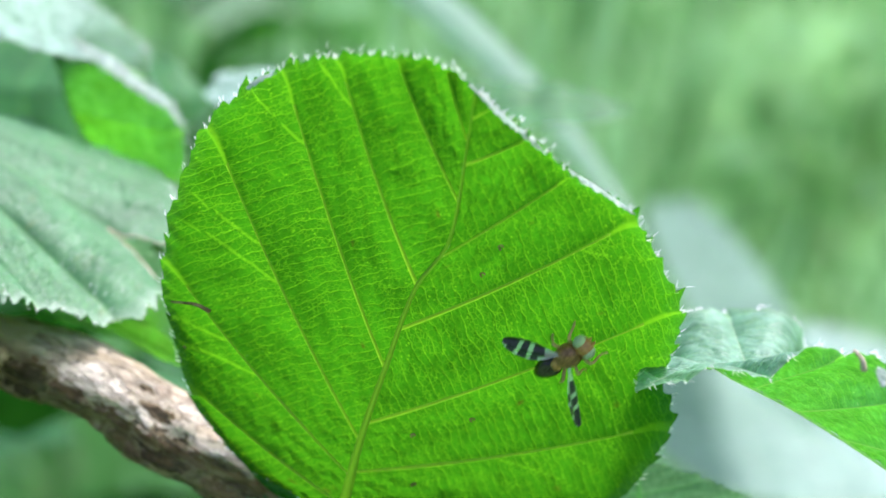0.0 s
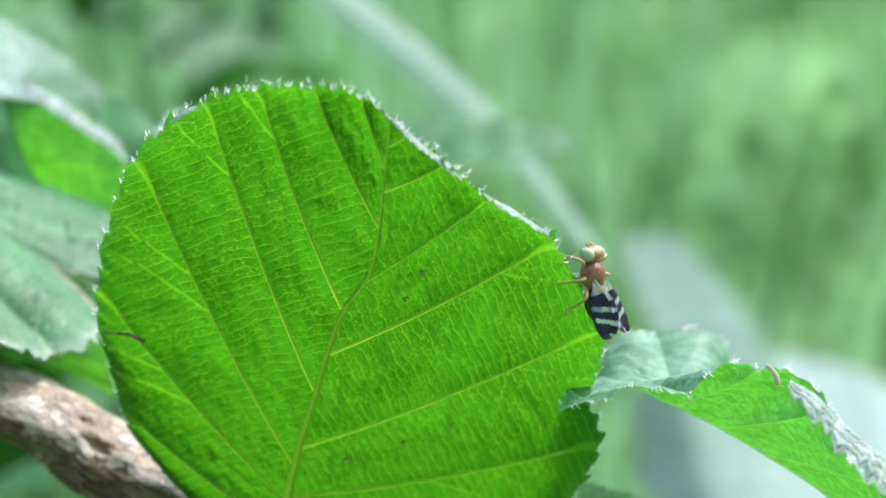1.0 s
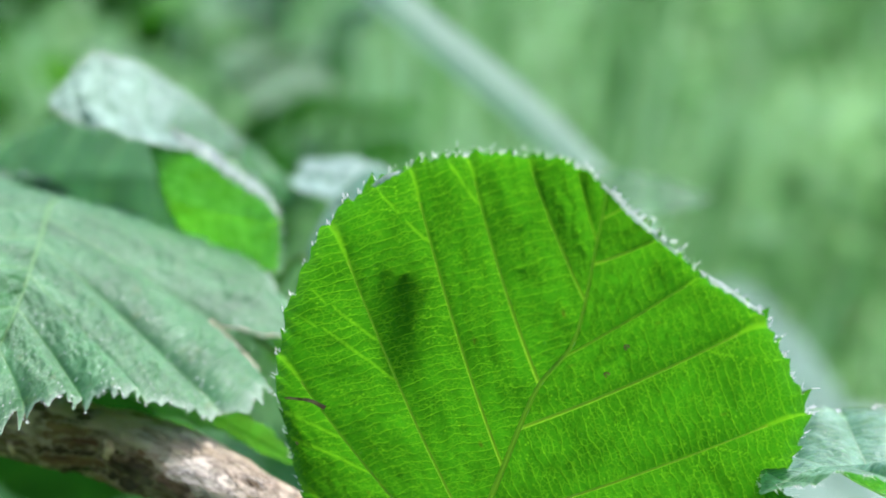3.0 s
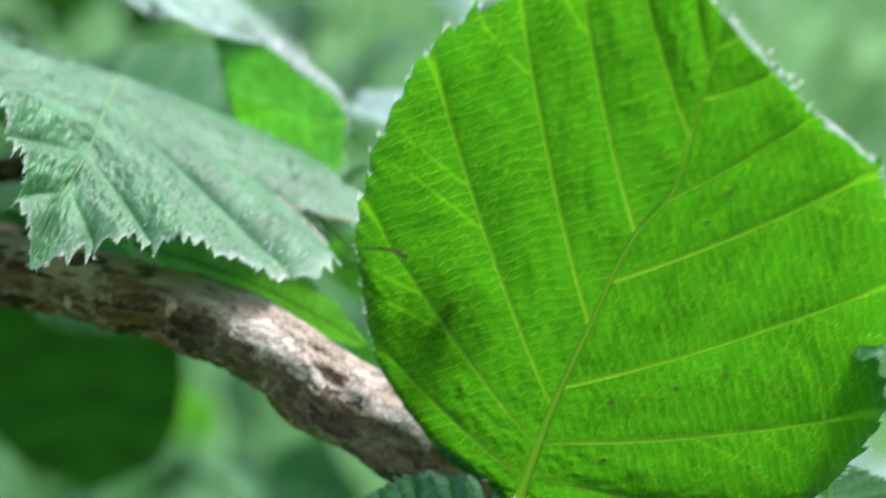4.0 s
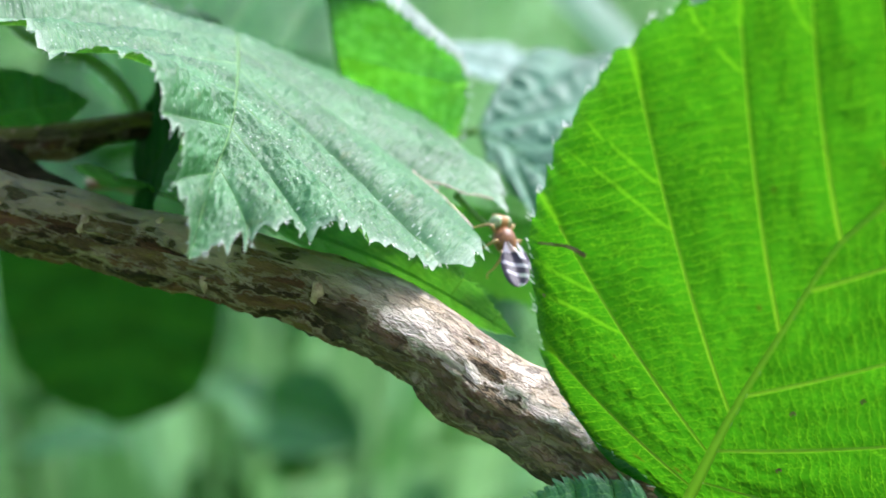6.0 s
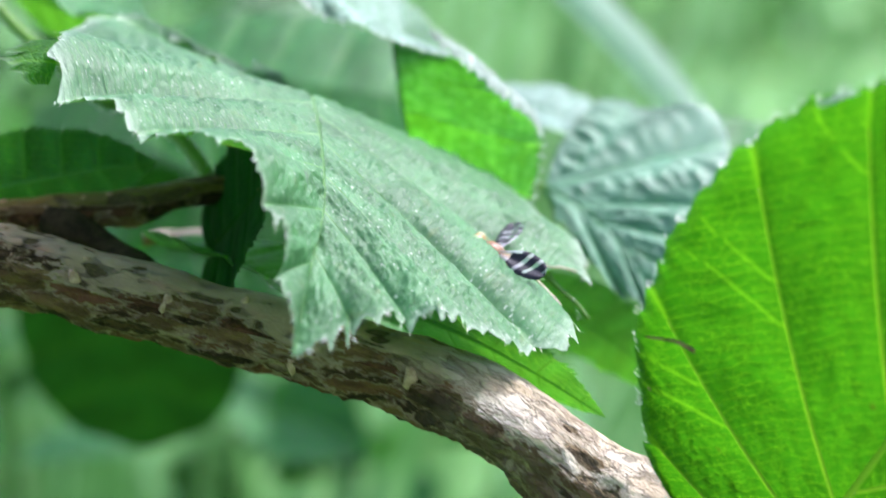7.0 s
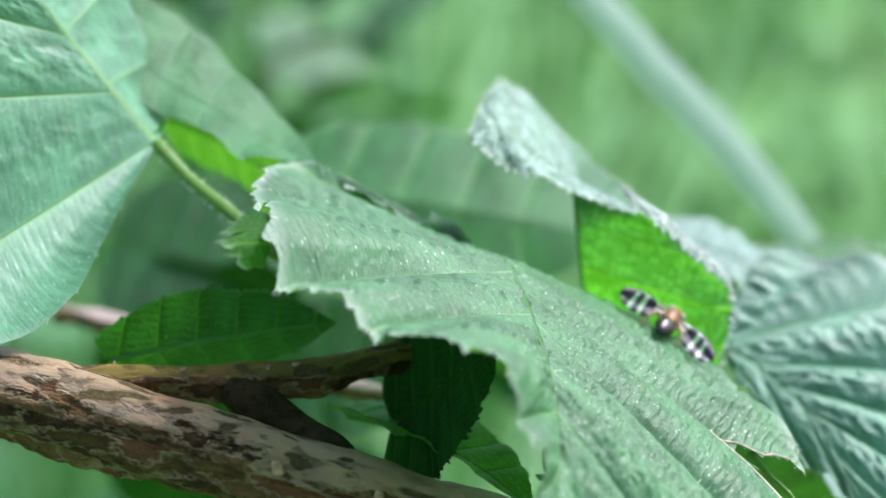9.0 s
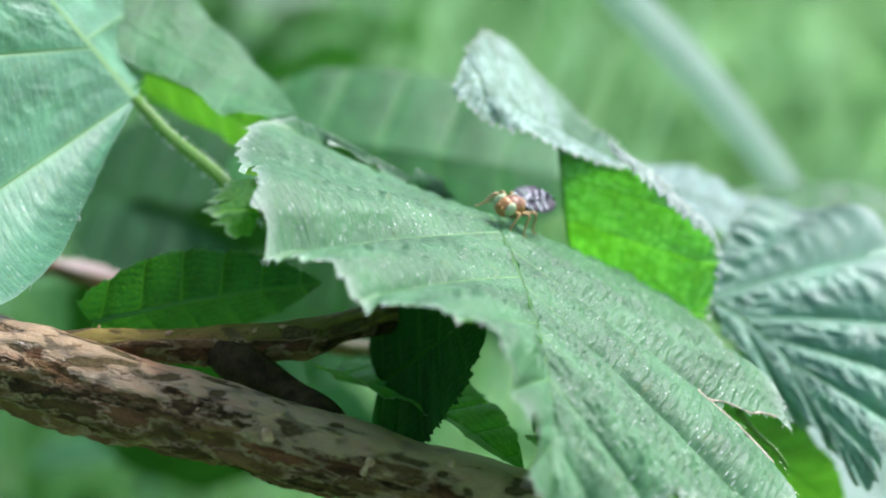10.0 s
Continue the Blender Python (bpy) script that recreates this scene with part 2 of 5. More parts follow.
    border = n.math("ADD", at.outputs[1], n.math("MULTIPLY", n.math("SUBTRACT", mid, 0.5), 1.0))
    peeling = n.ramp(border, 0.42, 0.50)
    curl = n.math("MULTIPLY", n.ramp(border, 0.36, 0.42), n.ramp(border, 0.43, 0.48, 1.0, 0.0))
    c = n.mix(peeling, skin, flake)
    c = n.mix(n.math("MULTIPLY", curl, 0.7), c, (0.36, 0.26, 0.14))
    if silver:
        # pale plates at the swelling: silvery bark, its sunlit brightness put into the colour
        silver_sunlit = n.math("MULTIPLY", n.ramp(n.math("ADD", run.outputs[1], n.math("MULTIPLY", big, 0.6)), 7.3, 8.1), silver)
        s1, s2, crack = plates((11.0, 4.5, 1), 0.14)
        grey = n.mix(s1, (0.52, 0.42, 0.25), (0.74, 0.66, 0.48))
        grey = n.mix(n.ramp(fine, 0.52, 0.72, 0.0, 0.7), grey, (0.70, 0.66, 0.54))
        grey = n.mix(n.ramp(s2, 0.86, 0.93, 0.0, 0.5), grey, (0.24, 0.15, 0.08))
        grey = n.mix(n.ramp(crack, 0.0, 0.08, 0.45, 0.0), grey, (0.10, 0.046, 0.020))
        c = n.mix(n.math("MULTIPLY", silver_sunlit, n.math("SUBTRACT", 1.0, n.math("MULTIPLY", peeling, 0.85))), c, grey)
    h = n.math("ADD", n.math("MULTIPLY", fine, 0.5), n.math("MULTIPLY", mid, 0.5))
    lift = n.math("ADD", n.ramp(gap, 0.12, 0.02), n.math("MULTIPLY", n.ramp(gap, 0.12, 0.45), 0.7))
    h = n.math("ADD", h, n.math("MULTIPLY", peeling, n.math("MULTIPLY", n.math("ADD", lift, t1), 0.7)))
    h = n.math("ADD", h, n.math("SUBTRACT", n.math("MULTIPLY", n.math("MAXIMUM", lip, curl), 0.6), n.math("MULTIPLY", inside, 0.6)))
    if silver:
        h = n.math("ADD", h, n.math("MULTIPLY", silver_sunlit, n.math("MULTIPLY", n.math("ADD", n.ramp(crack, 0.0, 0.12), s1), 0.5)))
    rough = n.math("ADD", 0.27, n.math("ADD", n.math("MULTIPLY", n.math("MAXIMUM", peeling, inside), 0.4), n.math("MULTIPLY", fine, 0.16)))
    shine = n.ramp(n.math("MAXIMUM", peeling, inside), 0.0, 1.0, gloss, 0.10)
    return n.done(n.principled(c, rough, n.bump(h, 1.0, 0.0004), shine))


def plain_material(name, a, b, scale, rough=0.5, spec=0.5, relief=0.2, depth=0.0001, **more):
    n = Nodes(name)
    p = n.coords()
    t = n.noise(p, scale, 4.0, 0.6)
    return n.done(n.principled(n.mix(n.ramp(t, 0.3, 0.7), a, b), rough, n.bump(n.noise(p, scale * 4, 3.0), relief, depth), spec, **more))


HAZEL = leaf_material("hazel_leaf", (0.070, 0.215, 0.080), (0.085, 0.38, 0.003), 0.36, 0.45, 0.3, 0.15, 0.0, 0.05, 0.00008)
HAZEL_SPOTTED = leaf_material("hazel_leaf_spotted", (0.012, 0.066, 0.002), (0.045, 0.250, 0.0003), 0.68, 0.5, 0.10, 0.05, 0.5, 0.0, 0.00008, dots_through=0.6)
HAZEL_DOWNY = leaf_material("hazel_leaf_downy", (0.074, 0.212, 0.084), (0.07, 0.34, 0.003), 0.20, 0.46, 0.40, 0.62, 0.0, 0.0, 0.00013)
# whitish base: the fold's down, and its sky sheen put into the colour
HAZEL_WOOLLY_SHEEN = leaf_material("hazel_leaf_woolly_sheen", (0.31, 0.50, 0.37), (0.090, 0.50, 0.001), 0.58, 0.40, 0.5, 0.8, 0.0, 0.0, 0.0003, True, 0.6)
HAZEL_CURLED = leaf_material("hazel_leaf_curled", (0.22, 0.43, 0.29), (0.075, 0.44, 0.002), 0.40, 0.40, 0.5, 0.8, 0.0, 0.0, 0.00012, False, 0.4)
HAZEL_HOARY = leaf_material("hazel_leaf_hoary", (0.26, 0.41, 0.34), (0.20, 0.50, 0.20), 0.25, 0.5, 0.4, 0.5, 0.0, 0.1, 0.0001, False, 0.3)
HAZEL_PALE = leaf_material("hazel_leaf_pale", (0.17, 0.29, 0.22), (0.12, 0.34, 0.10), 0.25, 0.6, 0.3, 0.3, 0.0, 0.0, 0.0001, False, 0.4)
HAZEL_LOBE = leaf_material("hazel_leaf_lobe", (0.030, 0.130, 0.010), (0.085, 0.42, 0.002), 0.50, 0.5, 0.15, 0.2, 0.0, 0.0, 0.0001)
# near-white rolled edges: their down, with the light they catch painted in
HAZEL_RIM_LIT = leaf_material("hazel_leaf_rim_lit", (0.52, 0.64, 0.55), (0.20, 0.50, 0.06), 0.25, 0.5, 0.4, 0.8, 0.0, 0.2, 0.0002, False, 0.35)
HAZEL_BROAD = leaf_material("hazel_leaf_broad", (0.115, 0.310, 0.165), (0.07, 0.34, 0.003), 0.22, 0.44, 0.55, 0.30, 0.0, 0.0, 0.00003)
HAZEL_GLOSSY = leaf_material("hazel_leaf_glossy", (0.105, 0.270, 0.160), (0.05, 0.28, 0.01), 0.14, 0.46, 0.6, 0.35, 0.0, 0.0, 0.00006)
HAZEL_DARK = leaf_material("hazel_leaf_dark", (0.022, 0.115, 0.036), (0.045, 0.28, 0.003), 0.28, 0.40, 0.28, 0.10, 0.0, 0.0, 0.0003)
# leaf green darkened in the colour itself, for leaves that lie in shade
HAZEL_SHADED = leaf_material("hazel_leaf_shaded", (0.012, 0.060, 0.009), (0.014, 0.10, 0.002), 0.25, 0.7, 0.05, 0.0, 0.0, 0.0, 0.0001)
VEIN = vein_material("leaf_vein", (0.13, 0.26, 0.020), (0.19, 0.44, 0.003), 0.60)
VEIN_MID = vein_material("leaf_midrib", (0.09, 0.20, 0.018), (0.125, 0.33, 0.003), 0.56)
VEIN_DIM = vein_material("leaf_vein_dim", (0.035, 0.14, 0.03), (0.07, 0.30, 0.006), 0.4)
VEIN_PALE = vein_material("leaf_vein_pale", (0.36, 0.52, 0.32), (0.16, 0.45, 0.03), 0.3)
VEIN_SOFT = vein_material("leaf_vein_soft", (0.13, 0.32, 0.16), (0.10, 0.36, 0.02), 0.3)
VEIN_BROAD = vein_material("leaf_vein_broad", (0.22, 0.42, 0.17), (0.14, 0.42, 0.03), 0.3)
PETIOLE = vein_material("leaf_stalk", (0.15, 0.32, 0.05), (0.22, 0.46, 0.03), 0.3)
BROWN_EDGE = plain_material("withered_leaf_edge", (0.09, 0.045, 0.02), (0.28, 0.17, 0.09), 1500, 0.7)
BROWN_EDGE_PALE = plain_material("dry_stub", (0.46, 0.36, 0.24), (0.66, 0.56, 0.42), 1500, 0.7)
BARK = bark_material("hazel_bark", (0.38, 0.265, 0.110), (0.22, 0.150, 0.050), (0.54, 0.42, 0.23), 0.9, 0.95)
BARK_MOSSY = bark_material("mossy_bark", (0.230, 0.185, 0.040), (0.125, 0.108, 0.022), (0.36, 0.29, 0.085), 0.0, 0.1)
# near-black bark: the shadow between twig and branch, put into the colour
BARK_NODE_SHADE = plain_material("node_bark_painted_shade", (0.020, 0.016, 0.006), (0.055, 0.042, 0.016), 900, 0.85, 0.1, 0.6, 0.0003)
BARK_PALE = bark_material("peeled_twig", (0.62, 0.50, 0.42), (0.52, 0.42, 0.34), (0.75, 0.66, 0.58))
LENTICEL = plain_material("lenticel_cork", (0.30, 0.19, 0.10), (0.50, 0.36, 0.20), 2500, 0.8, 0.3, 0.5)
def hair_material():
    n = Nodes("leaf_hair")
    return n.done(n.blend(0.5, n.principled(n.mix(n.noise(n.coords(), 800), (0.75, 0.78, 0.72), (0.88, 0.89, 0.85)), 0.4), n.translucent((0.88, 0.90, 0.85))))


HAIR = hair_material()


# ---- mesh helpers; plan numbers are in centimetres ----
CM = 0.01


def mesh_object(name, verts, faces, material, parent=None, label="", smooth=True, uvs=None, mats=None, slots=None, place=None, fork=None):
    me = bpy.data.meshes.new(name)
    me.from_pydata([tuple(v) for v in verts], [], faces)
    for m in mats or [material]:
        me.materials.append(m)
    if slots is not None:
        me.polygons.foreach_set("material_index", slots)
    if uvs is not None:
        idx = np.empty(len(me.loops), dtype=np.int32)
        me.loops.foreach_get("vertex_index", idx)
        for layer_name, values in (("veins", uvs), ("place", place), ("fork", fork)):
            if values is not None:
                layer = me.uv_layers.new(name=layer_name)
                layer.data.foreach_set("uv", np.asarray(values, dtype=np.float32)[idx].ravel())
    if smooth:
        me.polygons.foreach_set("use_smooth", [True] * len(me.polygons))
    me.update()
    ob = new(name, me)
    if parent is not None:
        ob.parent = parent
    return tagged(ob, label) if label else ob


def curve(points, s):
    """Catmull-Rom through the points, at the fractions s of its length."""
    p = np.asarray(points, float)
    d = np.r_[0, np.cumsum(np.linalg.norm(np.diff(p, axis=0), axis=1))]
    d /= d[-1]
    tang = np.empty_like(p)
    tang[1:-1] = (p[2:] - p[:-2]) / (d[2:] - d[:-2])[:, None]
    tang[0], tang[-1] = (p[1] - p[0]) / (d[1] - d[0]), (p[-1] - p[-2]) / (d[-1] - d[-2])
    s = np.clip(np.asarray(s, float), 0, 1)
    i = np.clip(np.searchsorted(d, s, side="right") - 1, 0, len(p) - 2)
    h = (d[i + 1] - d[i])
    u = ((s - d[i]) / h)[..., None]
    h = h[..., None]
    return ((2 * u**3 - 3 * u**2 + 1) * p[i] + (u**3 - 2 * u**2 + u) * h * tang[i]
            + (-2 * u**3 + 3 * u**2) * p[i + 1] + (u**3 - u**2) * h * tang[i + 1])


def tube(path, radii, sides=8):
    """Vertices, faces and uvs (cm) of a closed tube along a path in cm."""
    p = np.asarray(path, float)
    r = np.broadcast_to(np.asarray(radii, float), (len(p),))
    verts, faces, uvs = [], [], []
    t = np.gradient(p, axis=0)
    t /= np.linalg.norm(t, axis=1)[:, None]
    side = np.cross(t[0], (0.13, 0.2, 1.0))
    along = 0.0
    for i in range(len(p)):
        side = side - t[i] * (side @ t[i])
        side /= np.linalg.norm(side)
        up = np.cross(side, t[i])
        along += np.linalg.norm(p[i] - p[i - 1]) if i else 0
        for j in range(sides + 1):
            a = 2 * math.pi * j / sides
            verts.append((p[i] + r[i] * (math.cos(a) * side + math.sin(a) * up)) * CM)
            uvs.append((a * max(r[0], r[-1]), along))
    w = sides + 1
    for i in range(len(p) - 1):
        for j in range(sides):
            faces.append((i * w + j, i * w + j + 1, (i + 1) * w + j + 1, (i + 1) * w + j))
    faces.append(tuple(range(sides - 1, -1, -1)))
    faces.append(tuple((len(p) - 1) * w + j for j in range(sides)))
    return verts, faces, uvs


def spread(count, lag, first=0.04, last=0.9):
    """Pairs of where each side vein leaves the midrib and where it meets the margin."""
    a = np.linspace(first, last, count)
    return [(float(x), float(x + lag * (1 - x) ** 1.2)) for x in a]


def leaf(label, mid, left, right, face, material, veins_left, veins_right=None, teeth=6, tooth=0.06, pucker=0.03, camber=0.0,
         edge_curl=0.0, cols=22, stalk=None, rib=0.035, seed=1, notch=None, parts=True, hairs=0, hang=(0, 0, 0), hair=1.0, wave=0.02, group="hazel leaves", vein=None,
         quilt=0.0, ladders=8.0, bow=0.0, forks=()):
    """A leaf lofted from its midrib to its two margins. face: the way its upper side looks. quilt: how far the blade bulges
    between cross veins, ladders of them to a cm; bow: bend of the side veins towards the base; forks: (side, vein, where it leaves, step)."""
    rng = np.random.default_rng(seed)
    thing = tagged(new("hazel_leaf"), label, "leaf", group)
    face = np.asarray(face, float) / np.linalg.norm(face)
    verts, faces, uvs, places, drawn, hair_roots, ribs, fork_gap = [], [], [], [], [], [], [], []
    for sign, margin, pairs in ((-1, left, veins_left), (1, right, veins_right or veins_left)):
        sm = np.r_[0, [a for a, _ in pairs], 1.0]
        se = np.r_[0, [b for _, b in pairs], 1.0]
        n = len(pairs)
        ks = np.arange(len(sm), dtype=float)
        per = 4 if teeth >= 7 else 6 if teeth >= 5 else 8
        rows = (n + 1) * teeth * per + 1
        k = np.linspace(0, n + 1, rows)
        a, b = np.interp(k, ks, sm), np.interp(k, ks, se)
        m, e = curve(mid, a), curve(margin, b)
        q = np.r_[np.linspace(0, 0.86, cols - 5), np.linspace(0.9, 1.0, 5)]
        width = np.linalg.norm(e - m, axis=1)
        hw = rib * (1 - 0.78 * a)
        q0 = np.minimum(hw / np.maximum(width, 1e-6), 0.5)
        qq = q0[:, None] + (1 - q0)[:, None] * q[None]
        grid = m[:, None] + (e - m)[:, None] * qq[..., None]
        if bow:
            back = np.gradient(m, axis=0)
            back /= np.maximum(np.linalg.norm(back, axis=1), 1e-9)[:, None]
            grid = grid - back[:, None] * (bow * width[:, None] * 4 * qq * (1 - qq))[..., None]
        dk, dq = np.gradient(grid, axis=0), np.gradient(grid, axis=1)
        nor = np.cross(dk, dq)
        ln = np.linalg.norm(nor, axis=2, keepdims=True)
        nor = nor / np.where(ln < 1e-9, 1, ln)
        if (nor[rows // 3:2 * rows // 3, cols // 2].mean(0) @ face) < 0:
            nor = -nor
        frac = k - np.floor(k)
        bulge = np.abs(np.sin(math.pi * k))[:, None] ** 0.7 * (q * (1 - 0.55 * q))[None] * 2.2
        fade = np.clip(width / 0.5, 0, 1)[:, None]
        ph = rng.uniform(0, 6.28, 4)
        ripple = wave * (np.sin(k[:, None] * 2.1 + ph[0]) * q[None] ** 2 + 0.6 * np.sin(k[:, None] * 4.7 + q[None] * 3 + ph[1]) * q[None] ** 2)
        if parts:
            crumple = np.array([[noise.noise(Vector((kk * 4.2, qv * wd * 9.0, seed))) + 0.5 * noise.noise(Vector((kk * 11, qv * wd * 22.0, seed)))
                                 for qv in q] for kk, wd in zip(k, width)])
        else:
            crumple = 0.0
        if quilt:
            amp = (quilt if isinstance(quilt, tuple) else (quilt, quilt))[sign > 0]
            step = np.floor(k)[:, None] * 0.37 + 0.25 * np.sin(k * 9.1)[:, None] + 0.35 * crumple
            rung = np.abs(np.sin(math.pi * (q[None] * width[:, None] * ladders + step + 1.2 * np.abs(frac - 0.5)[:, None]))) ** 0.55
            crumple = crumple + amp / max(0.32 * pucker, 1e-6) * (rung - 0.6) * np.clip(q / 0.08, 0, 1)[None] * np.clip((1 - q) / 0.1, 0, 1)[None]
        cross = 0.32 * pucker * crumple * np.abs(np.sin(math.pi * k))[:, None]
        grid = grid + nor * ((pucker * bulge + cross + ripple + camber * (q * (1 - q))[None] * 4) * fade)[..., None]
        # saw teeth, the one at each vein's end larger
        kt = np.maximum(k * teeth + 0.28 * np.sin(k * teeth * 1.9 + ph[2]) + 0.2 * np.sin(k * teeth * 4.3 + ph[3]), 0)
        ph_t = kt % 1.0
        idx = np.floor(kt).astype(int)
        size = rng.uniform(0.4, 1.2, idx.max() + 2)[idx] * np.where(idx % teeth == 0, 1.25, 1.0)
        saw = np.where(ph_t < 0.72, ph_t / 0.72, (1 - ph_t) / 0.28) * size * tooth
        saw += 0.3 * tooth * np.abs((kt * 2.6) % 1.0 - 0.5)
        saw *= np.clip(width / 0.25, 0, 1)
        out = (e - m) / np.maximum(width, 1e-6)[:, None]
        fwd = np.gradient(e, axis=0)
        fwd /= np.maximum(np.linalg.norm(fwd, axis=1), 1e-9)[:, None]
        push = (out * 0.85 + fwd * 0.5 + np.asarray(hang, float)) * saw[:, None]
        rim = np.clip((q - 0.9) / 0.1, 0, 1) ** 1.3
        grid = grid + push[:, None] * rim[None, :, None] + nor * (edge_curl * rim ** 2)[None, :, None]
        lanes = set()
        if parts:
            for c in range(1, n + 1):
                i = c * teeth * per
                if width[i] < 0.12:
                    continue
                half = rib * min(1, 0.5 + width[i] / 2.5) * np.linspace(0.5, 0.16, cols)
                for o in (-1, 1):
                    gap = grid[i + o] - grid[i]
                    d = np.maximum(np.linalg.norm(gap, axis=1), 1e-9)
                    f = np.clip(half / d, 0, 1)
                    f = f + (1 - f) * np.clip((q - 0.86) / 0.1, 0, 1)
                    grid[i + o] = grid[i] + gap * f[:, None]
                lanes |= {i - 1, i}
                keep = cols - 4
                keel = grid[i, :keep] - nor[i, :keep] * half[:keep, None] * 0.4
                strip = np.stack([grid[i - 1, :keep], (grid[i - 1, :keep] + grid[i, :keep]) / 2 - nor[i, :keep] * half[:keep, None] * 0.3, keel,
                                  (grid[i + 1, :keep] + grid[i, :keep]) / 2 - nor[i, :keep] * half[:keep, None] * 0.3, grid[i + 1, :keep]], 1)
                drawn.append(strip)
        near = np.ones((rows, cols))
        for fork_side, c, q0, dk_end in forks:
            if fork_side == sign:
                u = np.linspace(0, 1, 80)
                kk = (c + dk_end * u ** 0.8) * teeth * per
                jj = np.interp(q0 + (0.985 - q0) * u, q, np.arange(cols))
                i0, j0 = np.clip(kk.astype(int), 0, rows - 2), np.clip(jj.astype(int), 0, cols - 2)
                fi, fj = (kk - i0)[:, None], (jj - j0)[:, None]
                line = (grid[i0, j0] * (1 - fi) * (1 - fj) + grid[i0 + 1, j0] * fi * (1 - fj) + grid[i0, j0 + 1] * (1 - fi) * fj + grid[i0 + 1, j0 + 1] * fi * fj)
                d = np.linalg.norm(grid[:, :, None] - line[None, None], axis=3).min(2)
                near = np.minimum(near, d)
        ahead = (e - m)[rows // 6:5 * rows // 6].mean(0)
        ahead /= np.linalg.norm(ahead)
        start = len(verts)
        for i in range(rows):
            for j in range(cols):
                verts.append(grid[i, j] * CM)
                places.append((qq[i, j], a[i]))
                fork_gap.append((near[i, j], 0.0))
                uvs.append((k[i] + (0 if sign < 0 else 40), (grid[i, j] - m[0]) @ ahead + (0 if sign < 0 else 20)))
        torn = {}
        for i in range(rows - 1):
            for j in range(cols - 1):
                if notch and sign == notch[0] and notch[1] < k[i] < notch[2] and q[j] > notch[3] + (1 - notch[3]) * (abs(k[i] - notch[4]) / max(notch[4] - notch[1], notch[2] - notch[4])):
                    torn.setdefault(i, grid[i, j])
                    continue
                if i in lanes and j < cols - 5:
                    continue
                v = start + i * cols + j
                quad = (v, v + 1, v + cols + 1, v + cols)
                faces.append(quad if sign > 0 else quad[::-1])
        if torn:
            v, f, u = tube(curve([torn[i] for i in sorted(torn)][::2], np.linspace(0, 1, 40)), 0.005 + 0.006 * rng.random(40), 6)
            mesh_object("torn_edge", v, f, BROWN_EDGE_PALE, thing, "withered brown edge of a tear")
        ribs.append((a, m, out, nor[:, 0], hw))
        if hairs:
            for i in np.clip(np.rint(rng.integers(4, rows - 4, hairs) / per) * per + rng.integers(-1, 2, hairs), 4, rows - 4).astype(int):
                hair_roots.append((grid[i, -1], out[i], nor[i, -1], fwd[i]))
    mesh_object("blade", verts, faces, material, thing, uvs=uvs, place=places, fork=fork_gap if forks else None)
    for strip in drawn:
        w = strip.shape[1]
        v = strip.reshape(-1, 3) * CM
        f = [(r * w + c, r * w + c + 1, (r + 1) * w + c + 1, (r + 1) * w + c) for r in range(len(strip) - 1) for c in range(w - 1)]
        mesh_object("side_vein", v, f, vein or VEIN_PALE, thing)
    # the midrib: a keel under the gap between the two halves
    s = np.linspace(0, 1, 60)
    at = curve(mid, s)
    sides = []
    for a, m, out, nv, hw in ribs:
        sides.append([np.stack([np.interp(s, a, x[:, c]) for c in range(3)], 1) for x in (out, nv)])
    hw = rib * (1 - 0.78 * s)[:, None]
    nv = sides[0][1] + sides[1][1]
    nv /= np.maximum(np.linalg.norm(nv, axis=1), 1e-9)[:, None]
    (ol, _), (orr, _) = sides
    strip = np.stack([at + ol * hw * 1.02, at + ol * hw * 0.7 - nv * hw * 0.75, at - nv * hw * 1.15, at + orr * hw * 0.7 - nv * hw * 0.75, at + orr * hw * 1.02], 1)
    f = [(r * 5 + c, r * 5 + c + 1, (r + 1) * 5 + c + 1, (r + 1) * 5 + c) for r in range(59) for c in range(4)]
    mesh_object("midrib", strip.reshape(-1, 3) * CM, f, VEIN_MID if vein is VEIN else vein or VEIN_PALE, thing, "pale green midrib")
    if stalk:
        path = curve(stalk, np.linspace(0, 1, 24))
        v, f, u = tube(path, np.linspace(rib * 1.5, rib * 1.9, 24), 10)
        mesh_object("stalk", v, f, PETIOLE, thing, "hairy green leaf stalk")
        for _ in range(3 * hairs):
            i, a = rng.integers(0, 23), rng.uniform(0, 6.28)
            way = np.array((math.cos(a) * 0.5, -0.4 + 0.4 * math.sin(a), math.sin(a)))
            hair_roots.append((path[i] + (path[i + 1] - path[i]) * rng.random() + way * rib * 1.5, way, np.array((0.0, -0.6, 0.8)), way * 0))
    # white hairs; on some leaves extra ones stand in for sun glints on teeth
    if hair_roots:
        v, f = [], []
        for root, out, nv, fw in hair_roots:
            way = out + 0.7 * rng.normal(size=3) * 0.5 + fw * 0.3
            way /= np.linalg.norm(way)
            side = np.cross(way, nv)
            ln, th = rng.uniform(0.015, 0.045) * hair, 0.0018 * hair
            b = len(v)
            bend = nv * rng.uniform(-0.4, 0.4) * ln
            v += [(root - side * th) * CM, (root + side * th) * CM, (root + way * ln * 0.6 + side * th + bend * 0.4) * CM,
                  (root + way * ln * 0.6 - side * th + bend * 0.4) * CM, (root + way * ln + bend) * CM]
            f += [(b, b + 1, b + 2, b + 3), (b + 3, b + 2, b + 4)]
        tagged(mesh_object("margin_hairs", v, f, HAIR, thing, "fine white hairs along the leaf margin"), kind="stuff")
    return thing


